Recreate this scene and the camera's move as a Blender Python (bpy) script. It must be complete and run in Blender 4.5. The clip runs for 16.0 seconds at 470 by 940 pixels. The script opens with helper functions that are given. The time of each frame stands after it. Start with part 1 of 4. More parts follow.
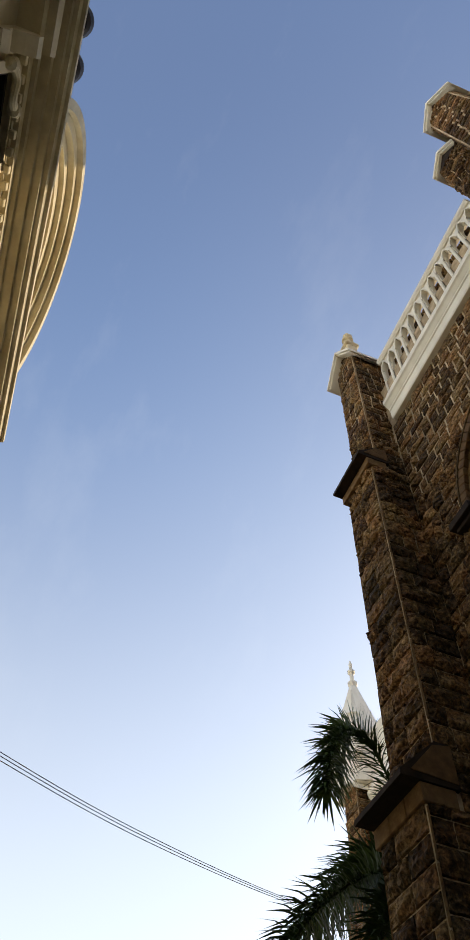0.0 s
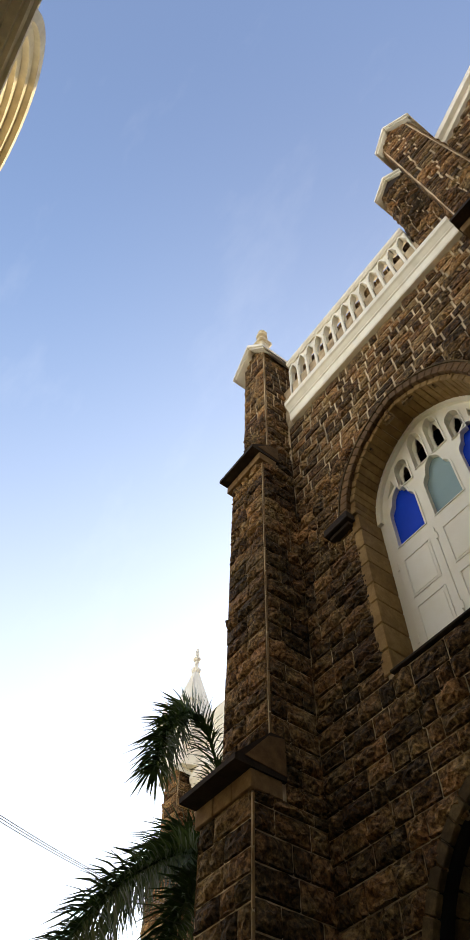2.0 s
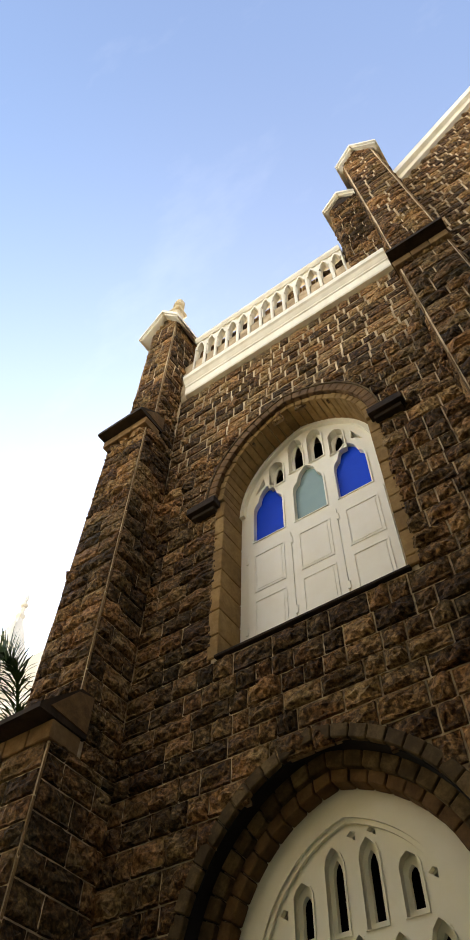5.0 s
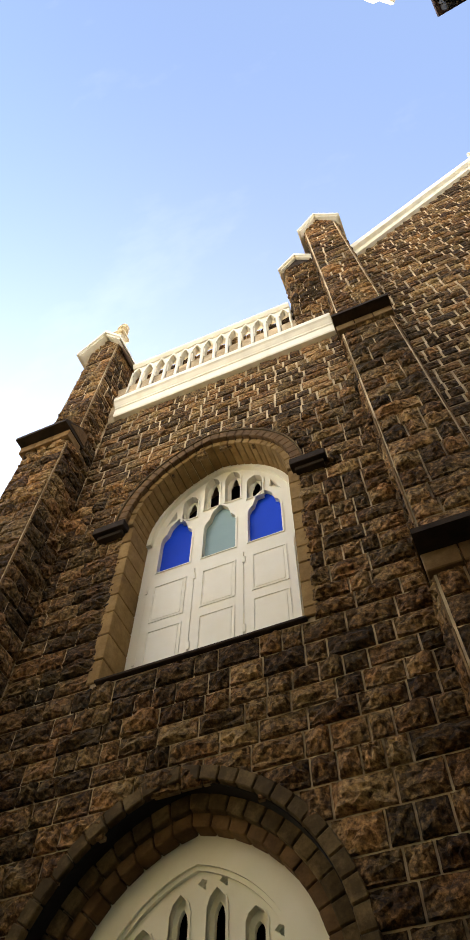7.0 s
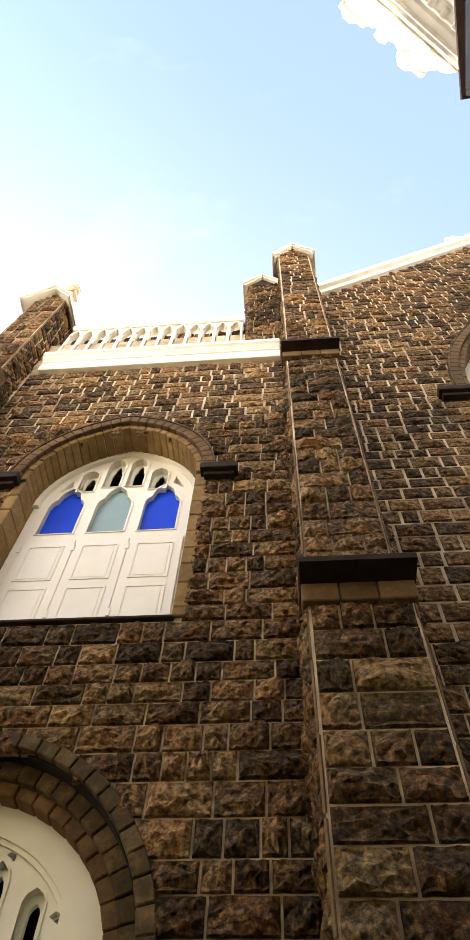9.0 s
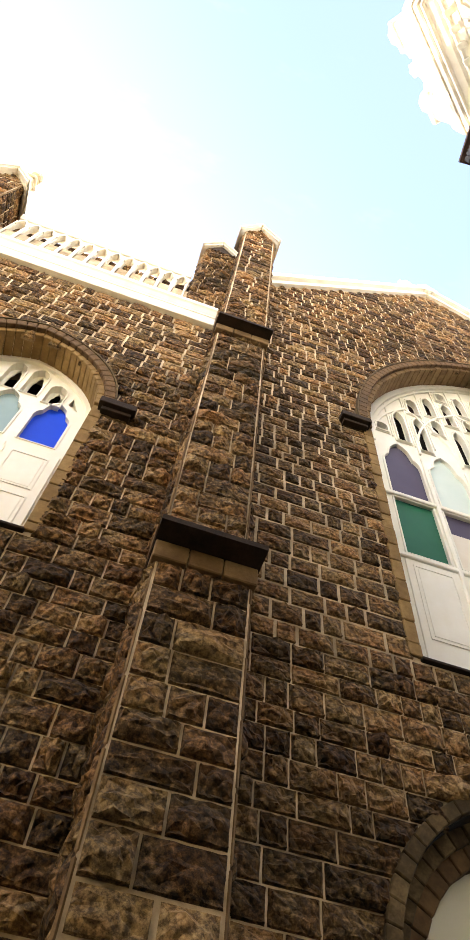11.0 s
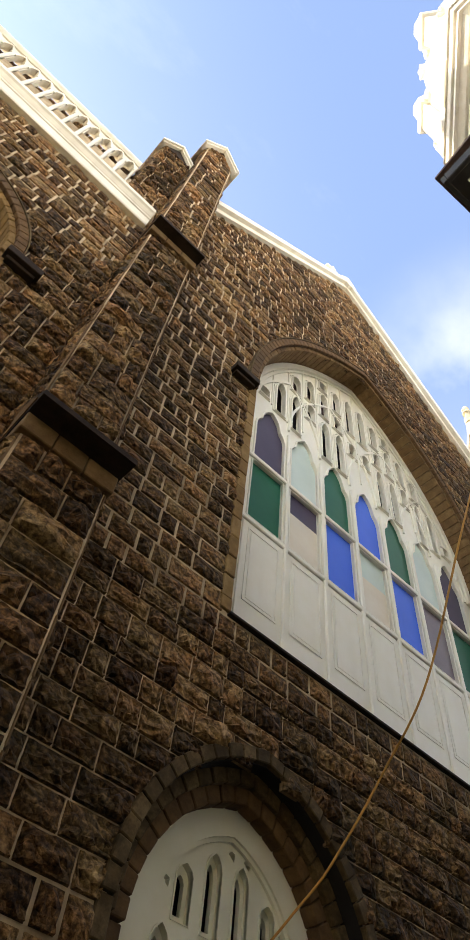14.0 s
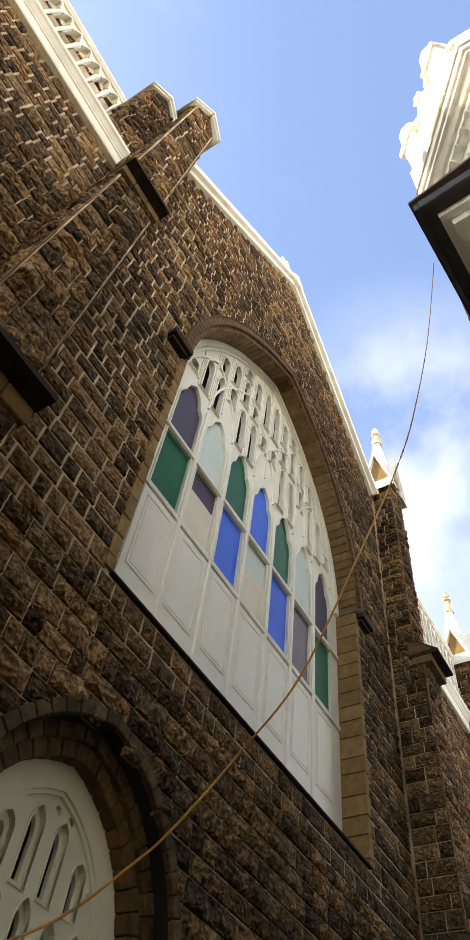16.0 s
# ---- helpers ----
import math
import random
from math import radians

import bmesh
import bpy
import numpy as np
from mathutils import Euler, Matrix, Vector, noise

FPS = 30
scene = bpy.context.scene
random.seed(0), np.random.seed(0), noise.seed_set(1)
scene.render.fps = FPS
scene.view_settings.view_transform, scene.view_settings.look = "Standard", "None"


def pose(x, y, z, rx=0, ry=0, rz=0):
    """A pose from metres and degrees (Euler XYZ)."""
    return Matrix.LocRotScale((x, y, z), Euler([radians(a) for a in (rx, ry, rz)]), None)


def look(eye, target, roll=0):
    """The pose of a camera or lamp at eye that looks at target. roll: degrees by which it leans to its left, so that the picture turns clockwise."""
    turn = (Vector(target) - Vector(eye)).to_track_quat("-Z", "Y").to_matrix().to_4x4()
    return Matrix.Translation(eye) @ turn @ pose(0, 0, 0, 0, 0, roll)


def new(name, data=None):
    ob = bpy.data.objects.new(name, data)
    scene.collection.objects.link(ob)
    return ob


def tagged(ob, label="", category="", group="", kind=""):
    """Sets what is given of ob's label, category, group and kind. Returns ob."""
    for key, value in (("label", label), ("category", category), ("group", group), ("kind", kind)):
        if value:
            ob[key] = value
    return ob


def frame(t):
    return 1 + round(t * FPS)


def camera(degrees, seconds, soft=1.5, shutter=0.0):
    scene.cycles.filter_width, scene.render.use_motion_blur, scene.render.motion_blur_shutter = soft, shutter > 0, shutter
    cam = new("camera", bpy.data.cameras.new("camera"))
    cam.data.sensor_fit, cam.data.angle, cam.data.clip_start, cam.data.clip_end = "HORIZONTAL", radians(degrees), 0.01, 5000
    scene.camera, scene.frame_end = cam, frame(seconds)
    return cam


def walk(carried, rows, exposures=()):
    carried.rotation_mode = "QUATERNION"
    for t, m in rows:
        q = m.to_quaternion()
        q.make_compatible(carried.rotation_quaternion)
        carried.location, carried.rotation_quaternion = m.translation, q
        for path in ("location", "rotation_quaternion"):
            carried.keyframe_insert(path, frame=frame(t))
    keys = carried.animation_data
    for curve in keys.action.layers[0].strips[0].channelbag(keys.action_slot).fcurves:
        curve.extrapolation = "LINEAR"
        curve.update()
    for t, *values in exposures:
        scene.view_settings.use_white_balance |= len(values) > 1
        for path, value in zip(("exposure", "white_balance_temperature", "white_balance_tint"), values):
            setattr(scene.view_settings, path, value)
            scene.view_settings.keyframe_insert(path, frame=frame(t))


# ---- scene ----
cam = camera(38.1, 16.0, soft=1.1)
PATH = [
    (0, (1.003, -3.758, 2.107), (-0.018, -3.466, 3.802), 5.8),
    (0.5, (0.982, -3.806, 2.124), (-0.018, -3.437, 3.816), 5.3),
    (1, (0.966, -3.816, 2.129), (-0.009, -3.368, 3.817), 4.4),
    (1.5, (0.919, -3.816, 2.126), (-0.02, -3.288, 3.812), 3.2),
    (2, (0.864, -3.799, 2.104), (-0.028, -3.19, 3.788), 2.0),
    (2.5, (0.87, -3.812, 2.095), (0.012, -3.135, 3.769), 1.5),
    (3, (0.859, -3.802, 2.085), (0.038, -3.065, 3.754), 1.3),
    (5.5, (0.788, -3.768, 2.086), (0.166, -2.839, 3.744), 1.7),
    (6, (0.779, -3.727, 2.078), (0.219, -2.782, 3.749), 1.3),
    (6.5, (0.761, -3.7, 2.069), (0.279, -2.751, 3.762), 0.7),
    (7, (0.741, -3.688, 2.051), (0.333, -2.765, 3.778), 1.0),
    (7.5, (0.724, -3.661, 2.056), (0.388, -2.754, 3.806), 1.9),
    (8, (0.703, -3.629, 2.058), (0.426, -2.738, 3.827), 3.8),
    (8.5, (0.682, -3.602, 2.054), (0.472, -2.688, 3.82), 4.3),
    (9, (0.667, -3.586, 2.04), (0.533, -2.622, 3.787), 4.2),
    (11.5, (0.627, -3.625, 1.87), (0.931, -2.625, 3.575), 7.6),
    (12, (0.594, -3.589, 1.866), (0.997, -2.593, 3.553), 7.1),
    (12.5, (0.551, -3.535, 1.873), (1.035, -2.565, 3.554), 7.6),
    (13, (0.511, -3.492, 1.885), (1.068, -2.543, 3.555), 7.7),
    (13.5, (0.489, -3.461, 1.891), (1.111, -2.531, 3.549), 7.6),
    (14, (0.474, -3.435, 1.889), (1.15, -2.525, 3.536), 8.2),
    (14.5, (0.46, -3.41, 1.886), (1.197, -2.53, 3.524), 8.9),
    (15, (0.467, -3.372, 1.89), (1.266, -2.539, 3.524), 9.3),
    (15.5, (0.451, -3.341, 1.881), (1.307, -2.564, 3.513), 9.7),
    (16, (0.452, -3.322, 1.891), (1.352, -2.605, 3.527), 9.8),
]
EXPOSURES = [(0.0, -0.35, 6800, 12), (1.0, -0.1, 6850, 12), (2.0, 0.2, 7000, 12), (3.0, 0.5, 7100, 12), (5.5, 0.72, 7250, 12), (7.0, 0.95, 7300, 13), (8.0, 1.2, 7350, 15),
             (9.0, 1.45, 7200, 18), (11.5, 1.75, 7400, 18), (12.5, 1.35, 7300, 17), (13.5, 1.05, 7050, 15), (14.5, 0.88, 6950, 13), (16.0, 0.8, 6900, 12)]
walk(cam, [(t, look(e, g, r)) for t, e, g, r in PATH], EXPOSURES)

# ---- light ----
SUN_AZ = math.atan2(0.88, -0.47)
SUN_EL = radians(26)
sun_dir = Vector((math.cos(SUN_AZ) * math.cos(SUN_EL), math.sin(SUN_AZ) * math.cos(SUN_EL), math.sin(SUN_EL)))
world = bpy.data.worlds.new("sky")
scene.world = world
world.use_nodes = True
wn = world.node_tree.nodes
sky = wn.new("ShaderNodeTexSky")
sky.sky_type = "NISHITA"
sky.sun_disc = False
sky.sun_elevation = SUN_EL
sky.sun_rotation = math.pi / 2 - SUN_AZ
sky.air_density, sky.dust_density, sky.ozone_density = 1.0, 1.2, 2.0
wl = world.node_tree.links.new
# thin bright haze and wisps of high cloud over the clear sky
wco = wn.new("ShaderNodeTexCoord").outputs["Generated"]
wmap = wn.new("ShaderNodeMapping")
wmap.inputs["Scale"].default_value = (1.0, 2.2, 1.6)
wl(wco, wmap.inputs["Vector"])
wisp = wn.new("ShaderNodeTexNoise")
wisp.inputs["Scale"].default_value, wisp.inputs["Detail"].default_value, wisp.inputs["Roughness"].default_value = 2.6, 9, 0.62
wl(wmap.outputs["Vector"], wisp.inputs["Vector"])
wr = wn.new("ShaderNodeMapRange")
wr.inputs["From Min"].default_value, wr.inputs["From Max"].default_value, wr.inputs["To Max"].default_value = 0.54, 0.80, 0.17
wl(wisp.outputs["Fac"], wr.inputs["Value"])
haze = wn.new("ShaderNodeMix")
haze.data_type = "RGBA"
# the haze thickens towards the horizon
wsep = wn.new("ShaderNodeSeparateXYZ")
wl(wco, wsep.inputs[0])
low = wn.new("ShaderNodeMapRange")
low.interpolation_type = "SMOOTHSTEP"
low.inputs["From Min"].default_value, low.inputs["From Max"].default_value = 0.25, 0.96
low.inputs["To Min"].default_value, low.inputs["To Max"].default_value = 1.0, 0.0
wl(wsep.outputs["Z"], low.inputs["Value"])
hz = wn.new("ShaderNodeMix")
hz.data_type = "RGBA"
wl(low.outputs[0], hz.inputs["Factor"])
hz.inputs["A"].default_value, hz.inputs["B"].default_value = (0.98, 1.50, 2.85, 1), (5.7, 5.65, 5.65, 1)
haze.inputs["B"].default_value = (5.2, 5.3, 5.6, 1)
# pale aureole round the hidden sun
aur = wn.new("ShaderNodeVectorMath")
aur.operation = "DISTANCE"
aur.inputs[1].default_value = sun_dir
wl(wco, aur.inputs[0])
ar = wn.new("ShaderNodeMapRange")
ar.interpolation_type = "SMOOTHSTEP"
ar.inputs["From Min"].default_value, ar.inputs["From Max"].default_value = 0.15, 1.12
ar.inputs["To Min"].default_value, ar.inputs["To Max"].default_value = 0.33, 0.0
wl(aur.outputs["Value"], ar.inputs["Value"])
glow = wn.new("ShaderNodeMix")
glow.data_type = "RGBA"
wl(ar.outputs[0], glow.inputs["Factor"])
wl(hz.outputs["Result"], glow.inputs["A"])
glow.inputs["B"].default_value = (7.6, 7.6, 7.7, 1)
wl(glow.outputs["Result"], haze.inputs["A"])
# a bank of soft white cloud beyond the gable
bank = wn.new("ShaderNodeVectorMath")
bank.operation = "DISTANCE"
bank.inputs[1].default_value = (0.56, 0.13, 0.82)
wl(wco, bank.inputs[0])
br = wn.new("ShaderNodeMapRange")
br.interpolation_type = "SMOOTHSTEP"
br.inputs["From Min"].default_value, br.inputs["From Max"].default_value = 0.04, 0.30
br.inputs["To Min"].default_value, br.inputs["To Max"].default_value = 1.0, 0.0
wl(bank.outputs["Value"], br.inputs["Value"])
puff = wn.new("ShaderNodeTexNoise")
puff.inputs["Scale"].default_value, puff.inputs["Detail"].default_value = 5.5, 8
wl(wco, puff.inputs["Vector"])
pr = wn.new("ShaderNodeMapRange")
pr.inputs["From Min"].default_value, pr.inputs["From Max"].default_value = 0.36, 0.62
wl(puff.outputs["Fac"], pr.inputs["Value"])
cl = wn.new("ShaderNodeMath")
cl.operation = "MULTIPLY_ADD"
wl(br.outputs[0], cl.inputs[0])
wl(pr.outputs[0], cl.inputs[1])
wl(wr.outputs[0], cl.inputs[2])
cl.use_clamp = True
wl(cl.outputs[0], haze.inputs["Factor"])
add = wn.new("ShaderNodeMix")
add.data_type, add.blend_type = "RGBA", "ADD"
add.inputs["Factor"].default_value = 1.0
wl(sky.outputs["Color"], add.inputs["A"])
wl(haze.outputs["Result"], add.inputs["B"])


def sky_gain(toward, lo, hi, color, src):
    """Tints the sky towards one compass side."""
    dot = wn.new("ShaderNodeVectorMath")
    dot.operation = "DOT_PRODUCT"
    dot.inputs[1].default_value = toward
    wl(wco, dot.inputs[0])
    r = wn.new("ShaderNodeMapRange")
    r.interpolation_type = "SMOOTHSTEP"
    r.inputs["From Min"].default_value, r.inputs["From Max"].default_value = lo, hi
    wl(dot.outputs["Value"], r.inputs["Value"])
    g = wn.new("ShaderNodeMix")
    g.data_type, g.blend_type = "RGBA", "MULTIPLY"
    wl(r.outputs[0], g.inputs["Factor"])
    wl(src, g.inputs["A"])
    g.inputs["B"].default_value = (*color, 1)
    return g.outputs["Result"]


# open bright sky to the west; unseen low southern sky brightened to fill the upper walls
tinted = sky_gain((-1.0, 0.12, 0.0), 0.0, 0.6, (1.20, 1.25, 1.23), add.outputs["Result"])
tinted = sky_gain((0.0, -1.0, 0.0), 0.2, 0.72, (1.75, 1.64, 1.5), tinted)
wn["Background"].inputs["Strength"].default_value = 0.12
wl(tinted, wn["Background"].inputs["Color"])
sun = new("sun", bpy.data.lights.new("sun", "SUN"))
sun.data.energy, sun.data.angle, sun.data.color = 5.0, radians(0.6), (1.0, 0.86, 0.66)
sun.matrix_world = look(sun_dir * 60, (0, 0, 0))


# ---- materials ----
def material(name, colors, rough=0.8, scale=6.0, bump=0.3, bump_scale=25.0, depth=0.01, source="", dirt=0.35, dirt_color=(0.03, 0.025, 0.02),
             dirt_scale=0.8, metal=0.0, spec=0.22, streak=False, crag=False):
    m = bpy.data.materials.new(name)
    m.use_nodes = True
    n, link = m.node_tree.nodes, m.node_tree.links.new
    b = n["Principled BSDF"]
    co = n.new("ShaderNodeTexCoord").outputs["Object"] if not source else n.new("ShaderNodeNewGeometry").outputs["Position"]
    fine = n.new("ShaderNodeTexNoise")
    fine.inputs["Scale"].default_value, fine.inputs["Detail"].default_value = scale, 9
    fine.inputs["Roughness"].default_value = 0.74 if source else 0.65
    link(co, fine.inputs["Vector"])
    ramp = n.new("ShaderNodeValToRGB")
    ramp.color_ramp.elements.remove(ramp.color_ramp.elements[1])
    ramp.color_ramp.interpolation = "LINEAR"
    for i, c in enumerate(colors):
        e = ramp.color_ramp.elements[0] if i == 0 else ramp.color_ramp.elements.new(i / max(1, len(colors) - 1))
        e.color = (*c, 1)
    if source:
        rnd = n.new("ShaderNodeObjectInfo").outputs["Random"] if source == "object" else n.new("ShaderNodeNewGeometry").outputs["Random Per Island"]
        mixv = n.new("ShaderNodeMath")
        mixv.operation = "MULTIPLY_ADD"
        fst = n.new("ShaderNodeMapRange")
        fst.inputs["From Min"].default_value, fst.inputs["From Max"].default_value = 0.39, 0.63
        link(fine.outputs["Fac"], fst.inputs["Value"])
        link(fst.outputs[0], mixv.inputs[0])
        mixv.inputs[1].default_value = 0.44
        sub = n.new("ShaderNodeMath")
        sub.operation = "MULTIPLY_ADD"
        link(rnd, sub.inputs[0])
        sub.inputs[1].default_value, sub.inputs[2].default_value = 0.32, 0.145
        link(sub.outputs[0], mixv.inputs[2])
        link(mixv.outputs[0], ramp.inputs["Fac"])
    else:
        st = n.new("ShaderNodeMapRange")
        st.inputs["From Min"].default_value, st.inputs["From Max"].default_value = 0.3, 0.7
        link(fine.outputs["Fac"], st.inputs["Value"])
        link(st.outputs[0], ramp.inputs["Fac"])
    big = n.new("ShaderNodeTexNoise")
    big.inputs["Scale"].default_value, big.inputs["Detail"].default_value = dirt_scale, 5
    src = co
    if streak:
        mp = n.new("ShaderNodeMapping")
        mp.inputs["Scale"].default_value = (3.0, 3.0, 0.35)
        link(co, mp.inputs["Vector"])
        src = mp.outputs["Vector"]
    link(src, big.inputs["Vector"])
    mr = n.new("ShaderNodeMapRange")
    mr.inputs["From Min"].default_value, mr.inputs["From Max"].default_value = 0.45, 0.75
    mr.inputs["To Max"].default_value = dirt
    link(big.outputs["Fac"], mr.inputs["Value"])
    mix = n.new("ShaderNodeMix")
    mix.data_type = "RGBA"
    link(mr.outputs[0], mix.inputs["Factor"])
    link(ramp.outputs["Color"], mix.inputs["A"])
    mix.inputs["B"].default_value = (*dirt_color, 1)
    link(mix.outputs["Result"], b.inputs["Base Color"])
    b.inputs["Roughness"].default_value, b.inputs["Metallic"].default_value = rough, metal
    b.inputs["Specular IOR Level"].default_value = spec
    if bump:
        bn = n.new("ShaderNodeTexNoise")
        bn.inputs["Scale"].default_value, bn.inputs["Detail"].default_value = bump_scale, 8
        bn.inputs["Roughness"].default_value = 0.68
        if crag:
            bn.noise_type = "RIDGED_MULTIFRACTAL"
            bn.inputs["Detail"].default_value, bn.inputs["Roughness"].default_value = 6, 0.55
            bn.inputs["Lacunarity"].default_value = 2.3
            # pale crests and dark pits paint in relief shade, and a drift from rust to olive
            crest = n.new("ShaderNodeMapRange")
            crest.inputs["From Min"].default_value, crest.inputs["From Max"].default_value = 0.15, 1.3
            crest.inputs["To Min"].default_value, crest.inputs["To Max"].default_value = -0.24, 0.24
            link(bn.outputs["Fac"], crest.inputs["Value"])
            lift = n.new("ShaderNodeMath")
            lift.operation = "ADD"
            link(mixv.outputs[0], lift.inputs[0])
            link(crest.outputs[0], lift.inputs[1])
            link(lift.outputs[0], ramp.inputs["Fac"])
            hue = n.new("ShaderNodeTexNoise")
            hue.inputs["Scale"].default_value, hue.inputs["Detail"].default_value = 3.1, 6
            link(co, hue.inputs["Vector"])
            hr = n.new("ShaderNodeValToRGB")
            hr.color_ramp.elements[0].position, hr.color_ramp.elements[1].position = 0.38, 0.62
            hr.color_ramp.elements[0].color, hr.color_ramp.elements[1].color = (1.0, 1.0, 0.84, 1), (1.06, 0.84, 0.64, 1)
            link(hue.outputs["Fac"], hr.inputs["Fac"])
            tone = n.new("ShaderNodeMix")
            tone.data_type, tone.blend_type = "RGBA", "MULTIPLY"
            tone.inputs["Factor"].default_value = 1.0
            link(mix.outputs["Result"], tone.inputs["A"])
            link(hr.outputs["Color"], tone.inputs["B"])
            link(tone.outputs["Result"], b.inputs["Base Color"])
        link(co, bn.inputs["Vector"])
        bp = n.new("ShaderNodeBump")
        bp.inputs["Strength"].default_value, bp.inputs["Distance"].default_value = bump, depth
        if crag:
            # chipped facets over the rough grain
            vo = n.new("ShaderNodeTexVoronoi")
            vo.inputs["Scale"].default_value = 19.0
            warp = n.new("ShaderNodeMix")
            warp.data_type, warp.blend_type = "RGBA", "ADD"
            warp.inputs["Factor"].default_value = 0.08
            link(co, warp.inputs["A"])
            link(bn.outputs["Color"], warp.inputs["B"])
            link(warp.outputs["Result"], vo.inputs["Vector"])
            hm = n.new("ShaderNodeMath")
            hm.operation = "MULTIPLY_ADD"
            link(vo.outputs["Distance"], hm.inputs[0])
            hm.inputs[1].default_value = -0.5
            link(bn.outputs["Fac"], hm.inputs[2])
            link(hm.outputs[0], bp.inputs["Height"])
        else:
            link(bn.outputs["Fac"], bp.inputs["Height"])
        link(bp.outputs["Normal"], b.inputs["Normal"])
    return m


STONES = [(0.016, 0.010, 0.006), (0.105, 0.067, 0.034), (0.34, 0.226, 0.118), (0.58, 0.415, 0.232), (0.80, 0.64, 0.42)]
MARGIN = [(0.07, 0.045, 0.022), (0.20, 0.135, 0.066), (0.42, 0.30, 0.16)]
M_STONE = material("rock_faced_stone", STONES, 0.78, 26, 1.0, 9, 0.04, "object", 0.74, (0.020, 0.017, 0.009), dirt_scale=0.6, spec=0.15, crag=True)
M_STONES = material("rock_faced_stone_far", STONES, 0.78, 26, 1.0, 9, 0.04, "island", 0.74, (0.020, 0.017, 0.009), dirt_scale=0.6, spec=0.15, crag=True)
M_MARGIN = material("tooled_stone_margin", MARGIN, 0.85, 16, 0.6, 50, 0.008, "object", 0.4, (0.05, 0.03, 0.015), 1.1)
M_MARGINS = material("tooled_stone_margin_far", MARGIN, 0.85, 16, 0.6, 50, 0.008, "island", 0.4, (0.05, 0.03, 0.015), 1.1)
M_MORTAR = material("mortar", [(0.26, 0.18, 0.095), (0.76, 0.62, 0.42)], 0.95, 3, 0.5, 60, 0.006, "", 0.75, (0.06, 0.045, 0.025), 0.9)
M_TAN = material("dressed_sandstone", [(0.15, 0.088, 0.031), (0.25, 0.155, 0.058), (0.36, 0.24, 0.10)], 0.85, 8, 0.5, 40, 0.008, "object", 0.35, (0.08, 0.05, 0.02), 1.6)
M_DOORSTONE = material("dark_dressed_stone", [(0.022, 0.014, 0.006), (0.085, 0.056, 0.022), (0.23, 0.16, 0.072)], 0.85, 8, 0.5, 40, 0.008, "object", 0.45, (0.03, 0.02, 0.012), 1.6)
M_VOUSSOIR = material("brown_voussoir_stone", [(0.09, 0.052, 0.022), (0.18, 0.108, 0.046), (0.29, 0.19, 0.088)], 0.85, 8, 0.5, 40, 0.008, "object", 0.4, (0.05, 0.03, 0.015), 1.6)
M_BROWN = material("weathered_brown_moulding", [(0.085, 0.046, 0.019), (0.21, 0.122, 0.05)], 0.85, 9, 0.7, 30, 0.012, "", 0.5)
# dark stone, coloured nearly black to deepen the shade under the ledges
M_DARK = material("near_black_ledge_stone", [(0.012, 0.008, 0.005), (0.045, 0.028, 0.016)], 0.85, 6, 0.6, 30, 0.01, "", 0.5)
M_WHITE = material("white_painted_plaster", [(0.78, 0.74, 0.62), (0.88, 0.85, 0.75)], 0.55, 3, 0.15, 60, 0.003, "", 0.25, (0.42, 0.37, 0.28), 1.5, streak=True)
M_WOOD = material("white_painted_joinery", [(0.86, 0.83, 0.70), (0.90, 0.88, 0.78)], 0.4, 4, 0.1, 80, 0.002, "", 0.10, (0.6, 0.56, 0.44), 2.0, streak=True)
M_TYMP = material("cream_painted_tympanum", [(0.85, 0.83, 0.63), (0.90, 0.885, 0.72)], 0.5, 3, 0.12, 50, 0.003, "", 0.2, (0.5, 0.46, 0.32), 1.4)
M_CREAM = material("cream_stucco", [(0.60, 0.50, 0.30), (0.78, 0.70, 0.50)], 0.6, 2.5, 0.2, 40, 0.004, "", 0.4, (0.25, 0.2, 0.13), 1.2, streak=True)
M_IVORY = material("ivory_stucco", [(0.84, 0.80, 0.68), (0.90, 0.88, 0.80)], 0.6, 2.5, 0.2, 40, 0.004, "", 0.3, (0.45, 0.38, 0.22), 1.6, streak=True)
M_EAVE = material("dark_grey_eave_board", [(0.045, 0.042, 0.04), (0.085, 0.08, 0.075)], 0.7, 5, 0.3, 40, 0.004, "", 0.3)
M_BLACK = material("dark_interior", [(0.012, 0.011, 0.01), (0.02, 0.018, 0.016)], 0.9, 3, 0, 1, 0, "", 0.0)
M_ROOF = material("roof_slate", [(0.10, 0.06, 0.05), (0.16, 0.10, 0.08)], 0.8, 6, 0.4, 30, 0.01)
M_GROUND = material("paving", [(0.045, 0.042, 0.04), (0.08, 0.075, 0.07)], 0.9, 4, 0.4, 30, 0.01)
M_LEAF = material("palm_leaf", [(0.02, 0.045, 0.01), (0.06, 0.11, 0.025)], 0.5, 12, 0.1, 40, 0.003, "", 0.2)
M_TRUNK = material("palm_trunk", [(0.12, 0.10, 0.08), (0.20, 0.17, 0.13)], 0.9, 8, 0.6, 25, 0.02)
M_YELLOW = material("ochre_cable_sheath", [(0.50, 0.25, 0.05), (0.58, 0.31, 0.07)], 0.5, 20, 0, 1, 0, "", 0.3)
M_WIRE = material("grey_wire_sheath", [(0.30, 0.29, 0.34), (0.40, 0.39, 0.44)], 0.6, 20, 0, 1, 0, "", 0.0)
M_IRON = material("dark_iron", [(0.03, 0.028, 0.026), (0.06, 0.05, 0.045)], 0.5, 30, 0.2, 60, 0.002, "", 0.2, metal=0.6)


